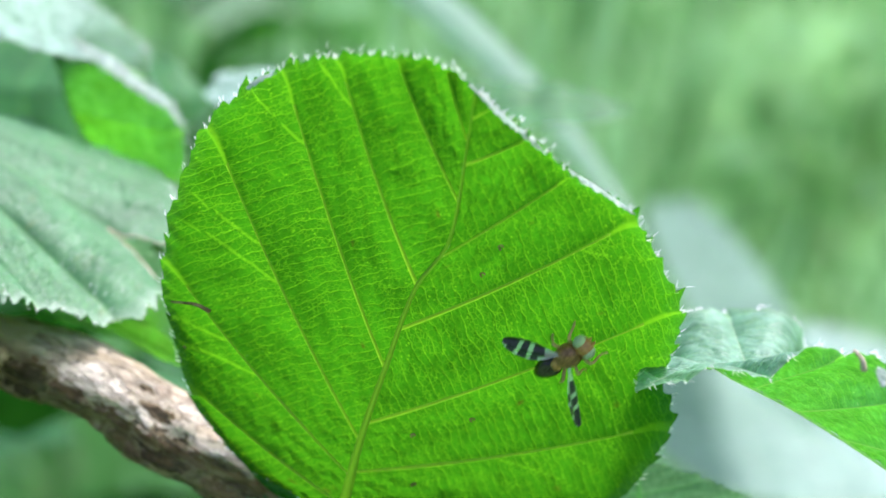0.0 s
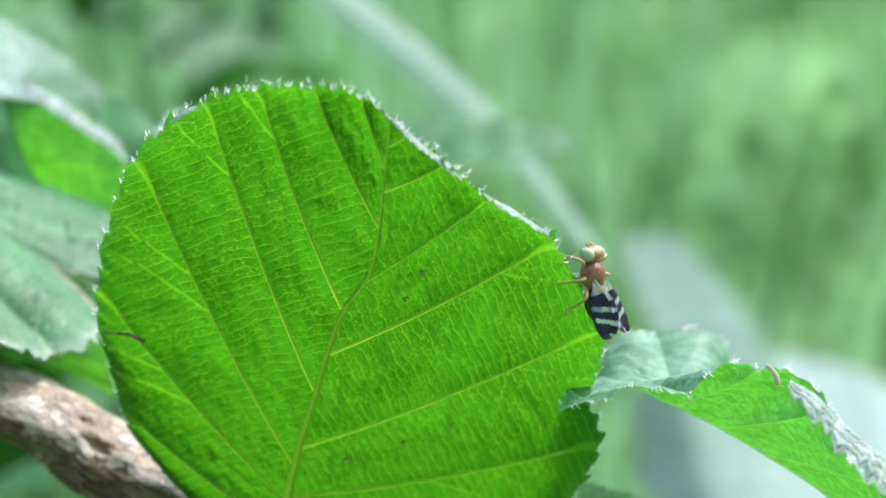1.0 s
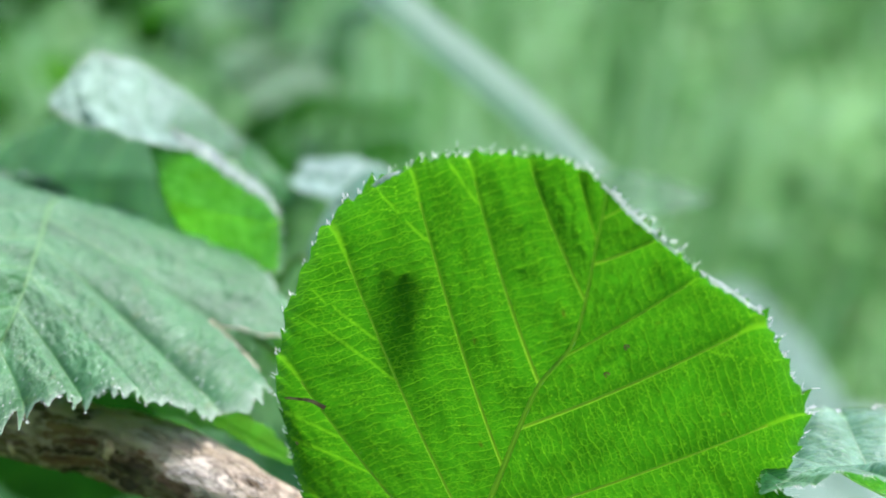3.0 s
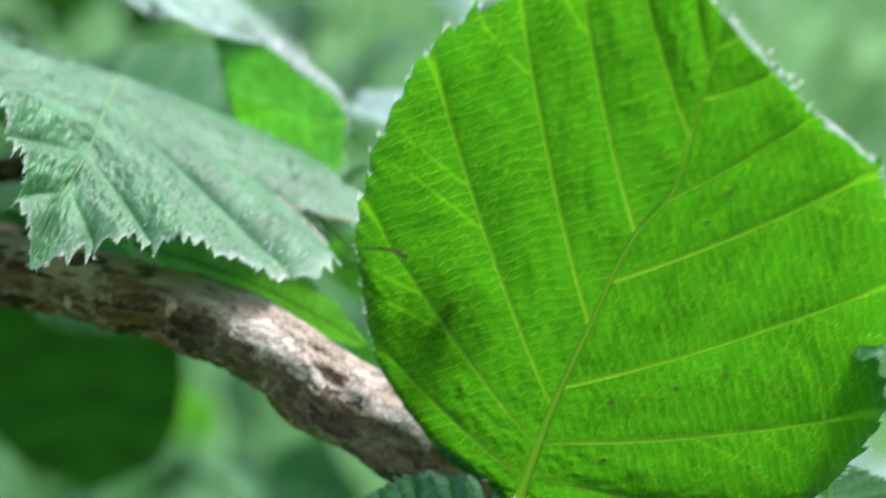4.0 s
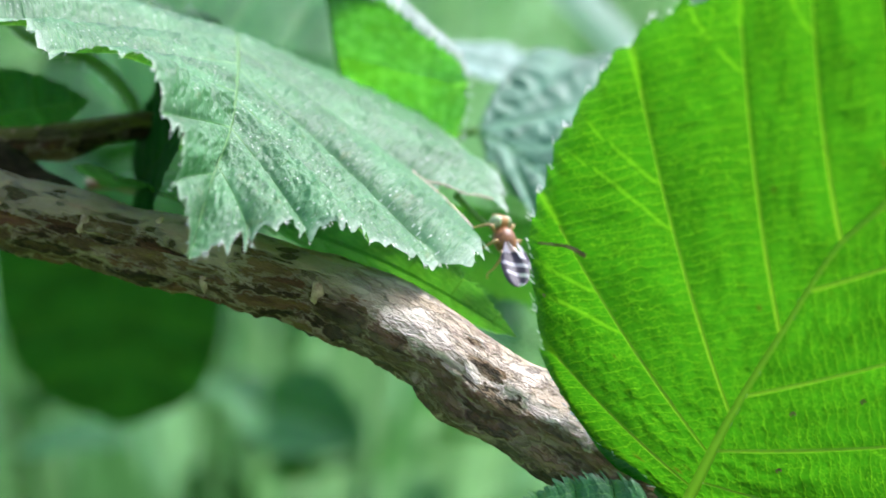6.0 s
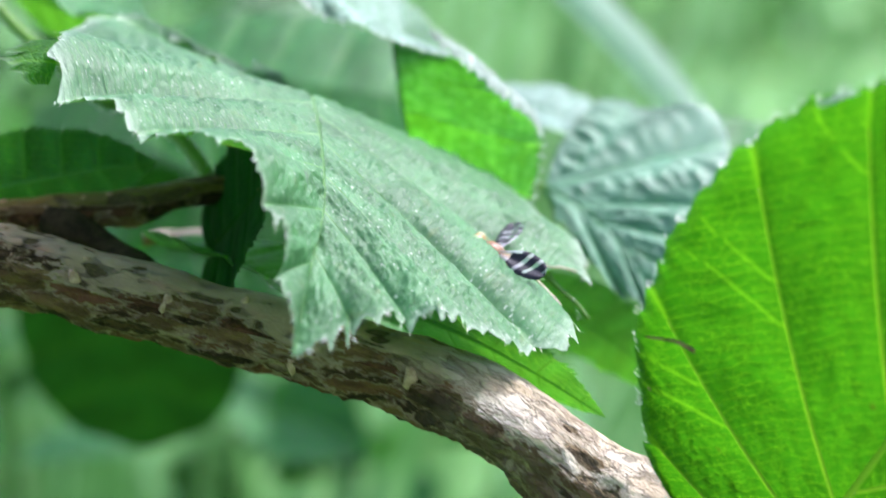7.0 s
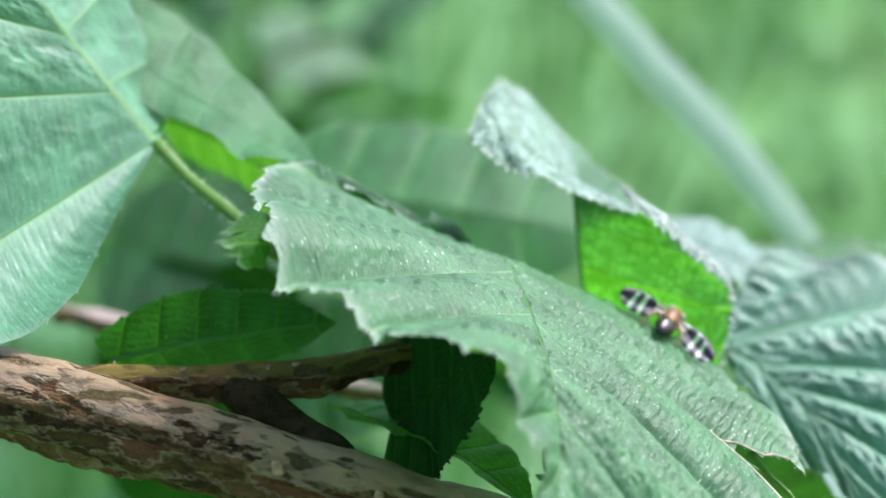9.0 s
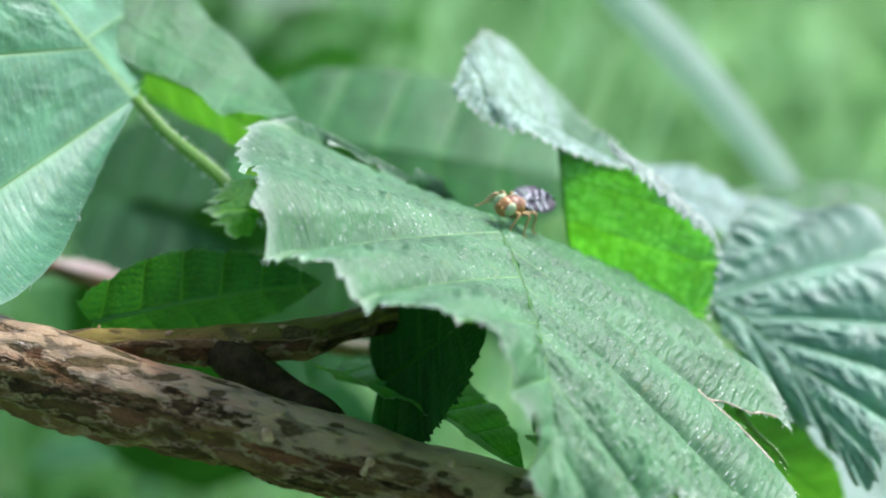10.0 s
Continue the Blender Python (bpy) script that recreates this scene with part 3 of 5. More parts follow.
def rolled_rim(thing, pts, out, turn, width, material, label, seed=1, teeth=0.12, bend=0.6):
    """A strip of blade that rolls over along a margin: it starts outwards, then bends towards turn; its free edge is toothed."""
    rng = np.random.default_rng(seed)
    length = np.linalg.norm(np.diff(np.asarray(pts, float), axis=0), axis=1).sum()
    rows = max(24, int(length / 0.012))
    s = np.linspace(0, 1, rows)
    p = curve(pts, s)
    out, turn = (np.asarray(v, float) / np.linalg.norm(v) for v in (out, turn))
    wide = width * np.sin(math.pi * (0.03 + 0.94 * s)) ** 0.5 * (0.8 + 0.4 * np.interp(s * length, np.arange(0, length + 0.2, 0.1), rng.random(len(np.arange(0, length + 0.2, 0.1)))))
    saw = (s * length / teeth + 0.2 * np.sin(s * 23)) % 1.0
    wide = wide * (0.70 + 0.36 * np.where(saw < 0.7, saw / 0.7, (1 - saw) / 0.3))
    cols, v, uvs, place = 7, [], [], []
    for i in range(rows):
        for j in range(cols):
            a = j / (cols - 1)
            arc = a * bend
            crumple = 0.09 * width * noise.noise(Vector(p[i]) * 14 + Vector((0, 0, a * 3)))
            v.append((p[i] + wide[i] * (out * math.sin(arc) + turn * (1 - math.cos(arc))) / math.sin(bend) + (turn - out * 0.3) * crumple * a) * CM)
            uvs.append((s[i] * length * 2.5, a * width))
            place.append((0.75 + 0.27 * a, 0.9))
    f = [(i * cols + j, i * cols + j + 1, (i + 1) * cols + j + 1, (i + 1) * cols + j) for i in range(rows - 1) for j in range(cols - 1)]
    return mesh_object("rolled_rim", v, f, material, thing, label, uvs=uvs, place=place)


def ovate(base, tip, face, width, droop=0.0, fold=0.0, blunt=0.45, full=0.0):
    """Midrib and margins of a plain leaf from base to tip; fold lifts the margins, droop arches the midrib."""
    b, t, f = (np.asarray(v, float) for v in (base, tip, face))
    ax = t - b
    ln = np.linalg.norm(ax)
    f = f - ax * (f @ ax) / ln**2
    f /= np.linalg.norm(f)
    side = np.cross(ax / ln, f)
    s = np.array([0, 0.06, 0.2, blunt, 0.7, 0.88, 1.0])
    w = np.array([0, 0.42, 0.85, 1.0, 0.8 + 0.12 * full, 0.38 + 0.27 * full, 0]) * width / 2
    arch = np.sin(math.pi * s) * droop
    mid = b + s[:, None] * ax + arch[:, None] * f
    back = np.array([0, -0.08, -0.05, 0, 0, 0, 0])[:, None] * ax
    left = mid + back - side * w[:, None] + f * (w * fold)[:, None]
    right = mid + back + side * w[:, None] + f * (w * fold)[:, None]
    return [list(map(tuple, c)) for c in (mid, left, right)]


# ---- the leaf with the fly, seen from below ----
bright_leaf = leaf("bright green hazel leaf seen from its backlit underside", 
     [(-1.31, 2.90, 88.25), (-1.05, 2.69, 88.97), (-0.77, 2.50, 89.59), (-0.50, 2.32, 90.15), (-0.24, 2.21, 90.47), (-0.04, 2.00, 91.16), (0.05, 1.89, 91.51)],
     [(-1.31, 2.90, 88.25), (-1.63, 2.85, 88.53), (-1.94, 2.85, 88.80), (-2.18, 2.84, 89.15), (-2.27, 2.81, 89.55), (-2.33, 2.77, 90.05), (-2.24, 2.69, 90.45), (-2.07, 2.57, 90.88), (-1.76, 2.39, 91.32), (-1.33, 2.18, 91.63), (-0.83, 2.00, 91.75), (-0.47, 1.91, 91.73), (-0.14, 1.87, 91.66), (0.05, 1.89, 91.51)],
     [(-1.31, 2.90, 88.25), (-0.85, 2.93, 88.10), (-0.09, 3.00, 88.16), (0.62, 3.10, 88.21), (0.93, 3.09, 88.50), (1.11, 3.00, 88.87), (1.09, 2.82, 89.28), (1.21, 2.69, 89.64), (1.21, 2.56, 89.92), (1.10, 2.41, 90.21), (0.93, 2.22, 90.60), (0.59, 2.08, 90.88), (0.37, 1.99, 91.14), (0.18, 1.93, 91.35), (0.05, 1.89, 91.51)],
     (0.1, 1.0, 0.25), HAZEL_SPOTTED,
     [(0.051, 0.265), (0.127, 0.437), (0.214, 0.637), (0.394, 0.768), (0.589, 0.840), (0.782, 0.905), (0.898, 0.961)],
     [(0.070, 0.242), (0.137, 0.461), (0.258, 0.635), (0.486, 0.769), (0.662, 0.860), (0.854, 0.923), (0.942, 0.972)],
     teeth=5, tooth=0.08, pucker=0.062, edge_curl=-0.06, cols=84, bow=0.03,
     forks=[(-1, 3, 0.66, -0.50), (-1, 3, 0.54, -0.70), (-1, 2, 0.66, -0.45), (-1, 2, 0.50, -0.65), (-1, 4, 0.78, -0.48), (-1, 5, 0.80, -0.42), (1, 2, 0.45, -0.62), (1, 2, 0.66, -0.5),
            (1, 1, 0.45, -0.5), (1, 3, 0.74, -0.45), (1, 4, 0.78, -0.45)], stalk=[(-1.31, 2.90, 88.27), (-1.40, 2.93, 88.05), (-1.50, 3.0, 87.8), (-1.55, 3.1, 87.6)],
     rib=0.042, vein=VEIN, seed=3, hairs=260, hair=1.4, wave=0.01)
for rim, width, seed in (([(0.02, 1.86, 91.54), (0.18, 1.89, 91.37), (0.37, 1.95, 91.16), (0.45, 1.98, 91.06)], 0.060, 3),
                         ([(0.58, 2.04, 90.94), (0.76, 2.11, 90.80), (0.98, 2.21, 90.59)], 0.050, 4), ([(-1.45, 2.18, 91.59), (-1.33, 2.14, 91.66), (-1.22, 2.11, 91.68)], 0.045, 5)):
    rolled_rim(bright_leaf, rim, (0.0, -0.86, -0.5), (0.0, 0.2, -0.95), width, HAZEL_RIM_LIT, "downy rolled margin, whitened for the light it catches", seed, 0.06)

v, f, u = tube(curve([(-2.30, 2.74, 90.06), (-2.21, 2.70, 90.06), (-2.10, 2.66, 90.05), (-2.00, 2.64, 90.00)], np.linspace(0, 1, 14)), np.linspace(0.007, 0.016, 14), 6)
mesh_object("brown_scar", v, f, BROWN_EDGE, bright_leaf, "rust-brown scar")
for at in [(-0.04, 2.28, 90.23), (0.10, 2.22, 90.42), (-0.66, 2.67, 89.00), (-0.71, 2.80, 88.58), (-0.23, 2.65, 89.10), (-2.26, 2.79, 89.70)]:
    v = [((at[0] + 0.012 * math.cos(a) * (1 + 0.5 * math.sin(3 * a + at[0]))) * CM, (at[1] - 0.006) * CM, (at[2] + 0.016 * math.sin(a)) * CM) for a in np.linspace(0, 4.4 + at[0], 9)]
    v, f, u = tube([tuple(c / CM for c in p) for p in v], 0.0065, 5)
    mesh_object("leaf_spot", v, f, BROWN_EDGE, bright_leaf, "small brown blemish")

# ---- the leaf on the branch, seen from above ----
torn_leaf = leaf("pale green downy hazel leaf, torn, lying over the branch",
     [(-4.95, 6.40, 91.04), (-4.73, 5.15, 91.27), (-4.53, 4.20, 91.05), (-4.39, 3.30, 90.72), (-4.40, 2.70, 90.40), (-4.43, 2.22, 90.00)],
     [(-4.95, 6.40, 91.04), (-5.48, 5.90, 91.50), (-6.19, 6.00, 91.78), (-6.50, 5.70, 91.78), (-6.55, 5.00, 91.64), (-6.36, 4.2, 91.68), (-6.25, 3.62, 91.57), (-6.14, 3.4, 91.38), (-5.99, 3.30, 91.33), (-5.77, 3.18, 91.31), (-5.38, 3.00, 91.18), (-5.1, 2.85, 91.2), (-4.84, 2.65, 91.12), (-4.65, 2.50, 90.80), (-4.50, 2.35, 90.47), (-4.43, 2.22, 90.00)],
     [(-4.95, 6.40, 91.04), (-4.20, 6.30, 90.72), (-3.40, 5.90, 90.50), (-2.78, 5.05, 90.20), (-2.70, 4.72, 89.97), (-2.76, 4.20, 89.84), (-2.82, 3.60, 89.80), (-3.12, 3.35, 89.81), (-3.48, 3.10, 90.01), (-3.91, 2.80, 90.10), (-4.17, 2.50, 90.13), (-4.43, 2.22, 90.00)],
     (0.1, -0.35, 1.0), HAZEL_DOWNY,
     [(0.07, 0.26), (0.206, 0.46), (0.345, 0.62), (0.48, 0.71), (0.60, 0.80), (0.72, 0.87), (0.84, 0.93)],
     [(0.12, 0.22), (0.30, 0.39), (0.40, 0.547), (0.50, 0.70), (0.62, 0.79), (0.72, 0.86), (0.82, 0.925)],
     teeth=4, tooth=0.125, pucker=0.105, cols=92, stalk=[(-4.95, 6.40, 91.04), (-5.05, 6.8, 90.8), (-5.1, 7.2, 90.3)], rib=0.024, seed=8, quilt=(0.0035, 0.011), ladders=8.5, bow=0.02,
     notch=(1, 2.72, 3.45, 0.69, 3.08), hairs=260, hang=(0, 0, -0.25), wave=0.035, vein=VEIN_BROAD)
rolled_rim(torn_leaf, [(-6.29, 3.95, 91.73), (-6.25, 3.7, 91.68), (-6.23, 3.55, 91.57), (-6.26, 3.5, 91.46)], (-0.9, -0.25, 0.2), (0.15, -0.9, -0.35), 0.34, HAZEL_LOBE, "rolled lobe showing its green underside", 6, 0.10, 0.9)

v, f, u = tube(curve([(-2.95, 4.55, 90.10), (-2.80, 4.62, 89.93), (-2.66, 4.60, 89.82), (-2.56, 4.55, 89.71)], np.linspace(0, 1, 16)), np.linspace(0.028, 0.012, 16), 8)
mesh_object("bare_vein", v, f, PETIOLE, torn_leaf, "bare vein left by the tear")

# ---- the curled leaf that touches the first one ----
curled_leaf = leaf("curled young hazel leaf, downy white above and green below",
     [(3.00, 2.90, 88.12), (2.70, 2.90, 88.44), (2.43, 2.90, 88.66), (2.05, 2.90, 88.94), (1.78, 2.80, 89.14), (1.59, 2.80, 89.25), (1.40, 2.80, 89.37), (1.15, 2.60, 89.37), (0.90, 2.35, 89.35)],
     [(3.00, 2.90, 88.12), (3.21, 1.90, 88.47), (3.01, 1.90, 88.75), (2.71, 1.95, 89.06), (2.49, 2.00, 89.43), (2.32, 2.05, 89.57), (1.91, 2.20, 89.57), (1.47, 2.20, 89.45), (1.08, 2.30, 89.38), (0.90, 2.35, 89.35)],
     [(3.00, 2.90, 88.12), (3.30, 4.00, 87.94), (2.97, 4.00, 88.30), (2.68, 4.00, 88.61), (2.39, 4.00, 88.86), (2.16, 3.90, 89.08), (1.95, 3.80, 89.34), (1.47, 3.80, 89.44), (1.16, 3.50, 89.27), (0.90, 2.35, 89.35)],
     (0.2, 0.3, 1.0), HAZEL_CURLED, spread(7, 0.12), teeth=3, tooth=0.09, pucker=0.06, rib=0.018, seed=5, hairs=420, hair=1.4,
     cols=44, quilt=0.011, ladders=7.0, wave=0.06)
rolled_rim(curled_leaf, [(2.42, 1.92, 89.58), (2.57, 1.88, 89.48), (2.77, 1.86, 89.24), (2.95, 1.84, 89.06), (3.12, 1.82, 88.86), (3.27, 1.82, 88.64)], (-0.35, -0.8, -0.3), (-0.3, 0.3, -0.8), 0.21, HAZEL_RIM_LIT, "downy rolled margin, whitened for the light it catches", 7, 0.13)

v, f, u = tube(curve([(2.34, 1.95, 89.54), (2.33, 1.95, 89.61), (2.28, 1.95, 89.68)], np.linspace(0, 1, 8)), np.linspace(0.022, 0.012, 8), 8)
mesh_object("broken_stub", v, f, BROWN_EDGE_PALE, curled_leaf, "pale dry stub on the margin")

# ---- the small backlit leaf with a folded tip ----
folded_leaf = leaf("small hazel leaf with a folded downy tip, backlit green below",
     [(-3.70, 6.40, 90.41), (-3.93, 6.50, 90.52), (-4.06, 6.40, 90.82), (-4.12, 6.30, 91.08), (-4.17, 6.30, 91.40), (-4.20, 6.30, 91.61), (-4.14, 6.60, 91.66), (-4.33, 6.60, 91.77), (-4.62, 6.40, 91.95), (-4.86, 6.30, 92.13), (-5.07, 6.10, 92.05)],
     [(-3.70, 6.40, 90.41), (-3.47, 6.10, 90.48), (-3.08, 5.90, 90.42), (-2.97, 5.90, 90.77), (-3.08, 5.90, 91.10), (-3.32, 6.00, 91.32), (-3.62, 6.00, 91.53), (-3.91, 6.00, 91.57), (-4.18, 6.00, 91.65), (-4.45, 6.00, 91.75), (-4.76, 6.10, 91.86), (-5.07, 6.10, 92.05)],
     [(-3.70, 6.40, 90.41), (-3.55, 7.00, 90.45), (-3.66, 7.20, 90.80), (-3.63, 7.20, 91.10), (-3.58, 7.10, 91.32), (-3.65, 7.30, 91.46), (-3.82, 7.60, 91.56), (-4.02, 7.80, 91.67), (-4.28, 7.80, 91.96), (-4.61, 7.40, 92.29), (-4.86, 6.90, 92.37), (-5.07, 6.10, 92.05)],
     (0.4, 0.3, 1.0), HAZEL_WOOLLY_SHEEN, spread(8, 0.06), teeth=5, tooth=0.07, pucker=0.012, rib=0.018, seed=9, hairs=420, hair=1.4, cols=48, quilt=0.008, ladders=8.0, vein=VEIN_DIM)
rolled_rim(folded_leaf, [(-3.86, 5.92, 91.76), (-3.70, 5.90, 91.66), (-3.52, 5.88, 91.56), (-3.28, 5.84, 91.35), (-3.03, 5.80, 91.14), (-2.93, 5.80, 90.93)], (-0.1, -0.8, -0.4), (-0.1, 0.25, -0.9), 0.17, HAZEL_RIM_LIT, "downy rolled margin, whitened for the light it catches", 8, 0.09)

# ---- the puckered dark leaf behind ----
leaf("dark green puckered hazel leaf hanging behind the branch",
     [(-2.90, 6.59, 90.38), (-2.60, 6.41, 90.25), (-2.26, 6.09, 90.00), (-2.00, 5.62, 89.64), (-1.79, 5.16, 89.29)],
     [(-2.90, 6.59, 90.38), (-2.76, 6.95, 90.66), (-2.54, 7.27, 90.91), (-2.38, 7.39, 91.00), (-1.99, 7.30, 90.93), (-1.48, 7.38, 90.99), (-1.34, 7.14, 90.81), (-1.28, 6.76, 90.52), (-1.15, 6.38, 90.22), (-1.12, 6.05, 89.97), (-1.34, 5.69, 89.69), (-1.57, 5.51, 89.55), (-1.79, 5.16, 89.29)],
     [(-2.90, 6.59, 90.38), (-2.80, 6.35, 90.20), (-2.63, 6.03, 89.96), (-2.39, 5.73, 89.72), (-2.22, 5.61, 89.63), (-2.06, 5.48, 89.53), (-1.95, 5.28, 89.38), (-1.79, 5.16, 89.29)],
     (0.0, -0.7, 0.7), HAZEL_GLOSSY, [(0.02, 0.50), (0.17, 0.65), (0.29, 0.77), (0.42, 0.87), (0.62, 0.95)], [(0.02, 0.40), (0.16, 0.64), (0.39, 0.77), (0.64, 0.92)],
     teeth=5, tooth=0.06, pucker=0.10, rib=0.024, cols=72, quilt=0.010, ladders=5.5, bow=0.03, vein=VEIN_SOFT, seed=12, stalk=[(-2.90, 6.59, 90.38), (-3.1, 6.8, 90.3), (-3.4, 6.9, 89.9)])

# ---- the leaves at the branch's thicker end ----
leaf("large green hazel leaf hanging on a hairy stalk",
     [(-7.51, 6.06, 91.88), (-7.67, 6.00, 92.08), (-7.86, 5.90, 92.34), (-8.09, 5.80, 92.63), (-8.40, 5.60, 93.08), (-8.92, 5.40, 93.61)],
     [(-7.51, 6.06, 91.88), (-7.56, 5.45, 91.58), (-7.62, 4.95, 91.20), (-7.72, 4.60, 90.93), (-8.00, 4.35, 90.70), (-8.40, 4.20, 90.66), (-8.85, 4.30, 91.15), (-9.05, 4.70, 92.60), (-8.92, 5.40, 93.61)],
     [(-7.51, 6.06, 91.88), (-7.57, 6.80, 92.07), (-7.76, 7.00, 92.37), (-7.89, 7.00, 92.82), (-8.24, 6.60, 93.44), (-8.92, 5.40, 93.61)],
     (-0.5, -0.7, 0.4), HAZEL_BROAD, [(0.004, 0.515), (0.22, 0.735), (0.46, 0.87), (0.72, 0.95)], spread(5, 0.1),
     teeth=14, tooth=0.05, pucker=0.05, cols=60, quilt=0.008, ladders=7.0, vein=VEIN_BROAD, rib=0.032, seed=14, stalk=[(-7.51, 6.06, 91.88), (-7.22, 5.90, 91.64), (-6.80, 5.60, 91.41), (-6.50, 5.40, 91.20), (-6.0, 5.50, 91.0), (-5.6, 5.2, 90.7), (-5.5, 5.0, 90.55)], hairs=130, hair=1.5)
leaf("green hazel leaf arching over the others",
     [(-8.49, 6.80, 92.81), (-8.10, 6.90, 92.59), (-7.62, 6.80, 92.30), (-7.19, 6.70, 92.10), (-6.80, 6.60, 91.91), (-6.52, 6.50, 91.80), (-6.27, 6.30, 91.76)],
     [(-8.49, 6.80, 92.81), (-8.12, 6.60, 92.30), (-7.62, 6.45, 92.11), (-7.14, 6.20, 91.95), (-6.86, 6.10, 91.77), (-6.64, 6.10, 91.79), (-6.47, 6.10, 91.80), (-6.27, 6.30, 91.76)],
     [(-8.49, 6.80, 92.81), (-8.34, 7.50, 93.05), (-7.77, 7.50, 92.84), (-7.31, 7.40, 92.54), (-6.99, 7.20, 92.27), (-6.68, 7.00, 92.00), (-6.45, 6.70, 91.86), (-6.27, 6.30, 91.76)],
     (0.2, -0.4, 0.9), HAZEL, spread(6, 0.1), teeth=5, tooth=0.035, pucker=0.03, seed=15, vein=VEIN_SOFT, cols=40, quilt=0.006, rib=0.010)
SIMPLE = [
    # base, tip, face, width, droop, fold, material, label
    ((-7.85, 7.5, 91.95), (-6.5, 7.0, 91.35), (0.1, 0.8, 0.6), 0.95, 0.1, 0.1, HAZEL, "backlit green hazel leaf under an arching leaf"),
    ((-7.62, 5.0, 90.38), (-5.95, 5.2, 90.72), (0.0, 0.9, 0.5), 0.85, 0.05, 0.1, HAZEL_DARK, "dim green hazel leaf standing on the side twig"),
    ((-5.5, 4.9, 90.05), (-4.75, 4.0, 90.95), (-0.6, -0.6, 0.5), 1.35, 0.0, 0.1, HAZEL_SHADED, "hazel leaf under a larger leaf, its shade painted dark green"),
    ((-5.85, 5.0, 90.08), (-4.45, 4.1, 89.75), (0.0, 0.2, 1.0), 1.0, 0.12, 0.2, HAZEL, "bright green hazel leaf lying along the branch"),
    ((-4.40, 4.3, 89.95), (-2.45, 3.85, 89.17), (0.1, 0.7, 0.7), 0.85, 0.10, 0.1, HAZEL, "green toothed hazel leaf under the torn leaf"),
    ((-1.15, 2.85, 87.95), (-2.62, 2.75, 88.12), (0.0, -0.8, 0.6), 0.80, 0.05, 0.1, HAZEL, "small toothed hazel leaf below the branch"),
    ((0.9, 4.4, 87.2), (0.9, 3.6, 88.4), (0.0, -0.8, 0.6), 1.9, 0.1, 0.0, HAZEL_PALE, "pale bluish hazel leaf below the bright one"),
    ((-7.2, 9.6, 90.95), (-3.6, 9.6, 90.65), (0.0, -0.75, 0.6), 2.1, 0.2, -0.2, HAZEL, "soft green hazel leaf spread behind the branch"),
    # hoary base used here as a painted reflection of the sky
    ((-3.30, 8.4, 90.95), (-1.9, 8.4, 90.45), (0.0, -0.35, 0.95), 0.9, 0.1, 0.0, HAZEL_HOARY, "pale hazel leaf, the sky it reflects put into its colour"),
    ((-1.9, 10.8, 90.2), (1.2, 11.0, 90.0), (0.0, -0.5, 0.9), 1.0, 0.1, 0.0, HAZEL, "grey-green leaf far behind"),
    ((-8.33, 13.0, 89.44), (-8.26, 13.6, 85.36), (0.0, -0.84, 0.54), 3.1, 0.1, 0.0, HAZEL_SHADED, "leaf behind the branch, its shade painted dark green"),
    ((1.7, 27.0, 80.5), (9.7, 27.7, 79.7), (0.1, -0.4, 0.9), 6.3, 0.2, 0.0, HAZEL_HOARY, "hoary white-green leaf far behind the bright leaf"),
    ((2.3, 32.0, 84.5), (4.6, 22.0, 81.5), (0.1, -0.5, 0.9), 2.2, 0.1, 0.0, HAZEL_PALE, "blue-grey leaf behind the curled leaf"),
    # added leaf: its dark green stands in for shade behind the twig
    ((-7.51, 10.0, 88.96), (-5.21, 10.0, 89.08), (0.0, -0.8, 0.4), 1.5, 0.1, 0.0, HAZEL_DARK, "dark green leaf added behind the side twig for its shade"),
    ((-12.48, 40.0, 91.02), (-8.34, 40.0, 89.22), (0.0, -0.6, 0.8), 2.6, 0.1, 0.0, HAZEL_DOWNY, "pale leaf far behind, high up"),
    # added leaf: dark green in place of the shrub's shaded inside
    ((-9.6, 13.0, 89.7), (-7.3, 13.2, 88.9), (0.0, -0.84, 0.54), 2.4, 0.1, 0.0, HAZEL_DARK, "dark leaf added behind the leaf stalk for the shade there"),
    ((-3.2, 6.2, 89.6), (-1.6, 6.3, 88.6), (0.0, 0.7, 0.7), 1.0, 0.1, 0.0, HAZEL, "yellow-green leaf under the puckered leaf"),
]
for i, (base, tip, face, width, droop, fold, material, label) in enumerate(SIMPLE):
    m, l, r = ovate(base, tip, face, width, droop, fold, full=1.0 if material is HAZEL_SHADED else 0.0)
    leaf(label, m, l, r, face, material, spread(6, 0.2), teeth=5, tooth=0.09 if base[1] < 5 else 0.05, pucker=0.07 if base[1] < 3 else 0.03, seed=30 + i, rib=0.028, cols=20, parts=base[1] < 7, vein=HAZEL_SHADED if material is HAZEL_SHADED else VEIN_DIM if material in (HAZEL, HAZEL_DARK) else VEIN_SOFT)

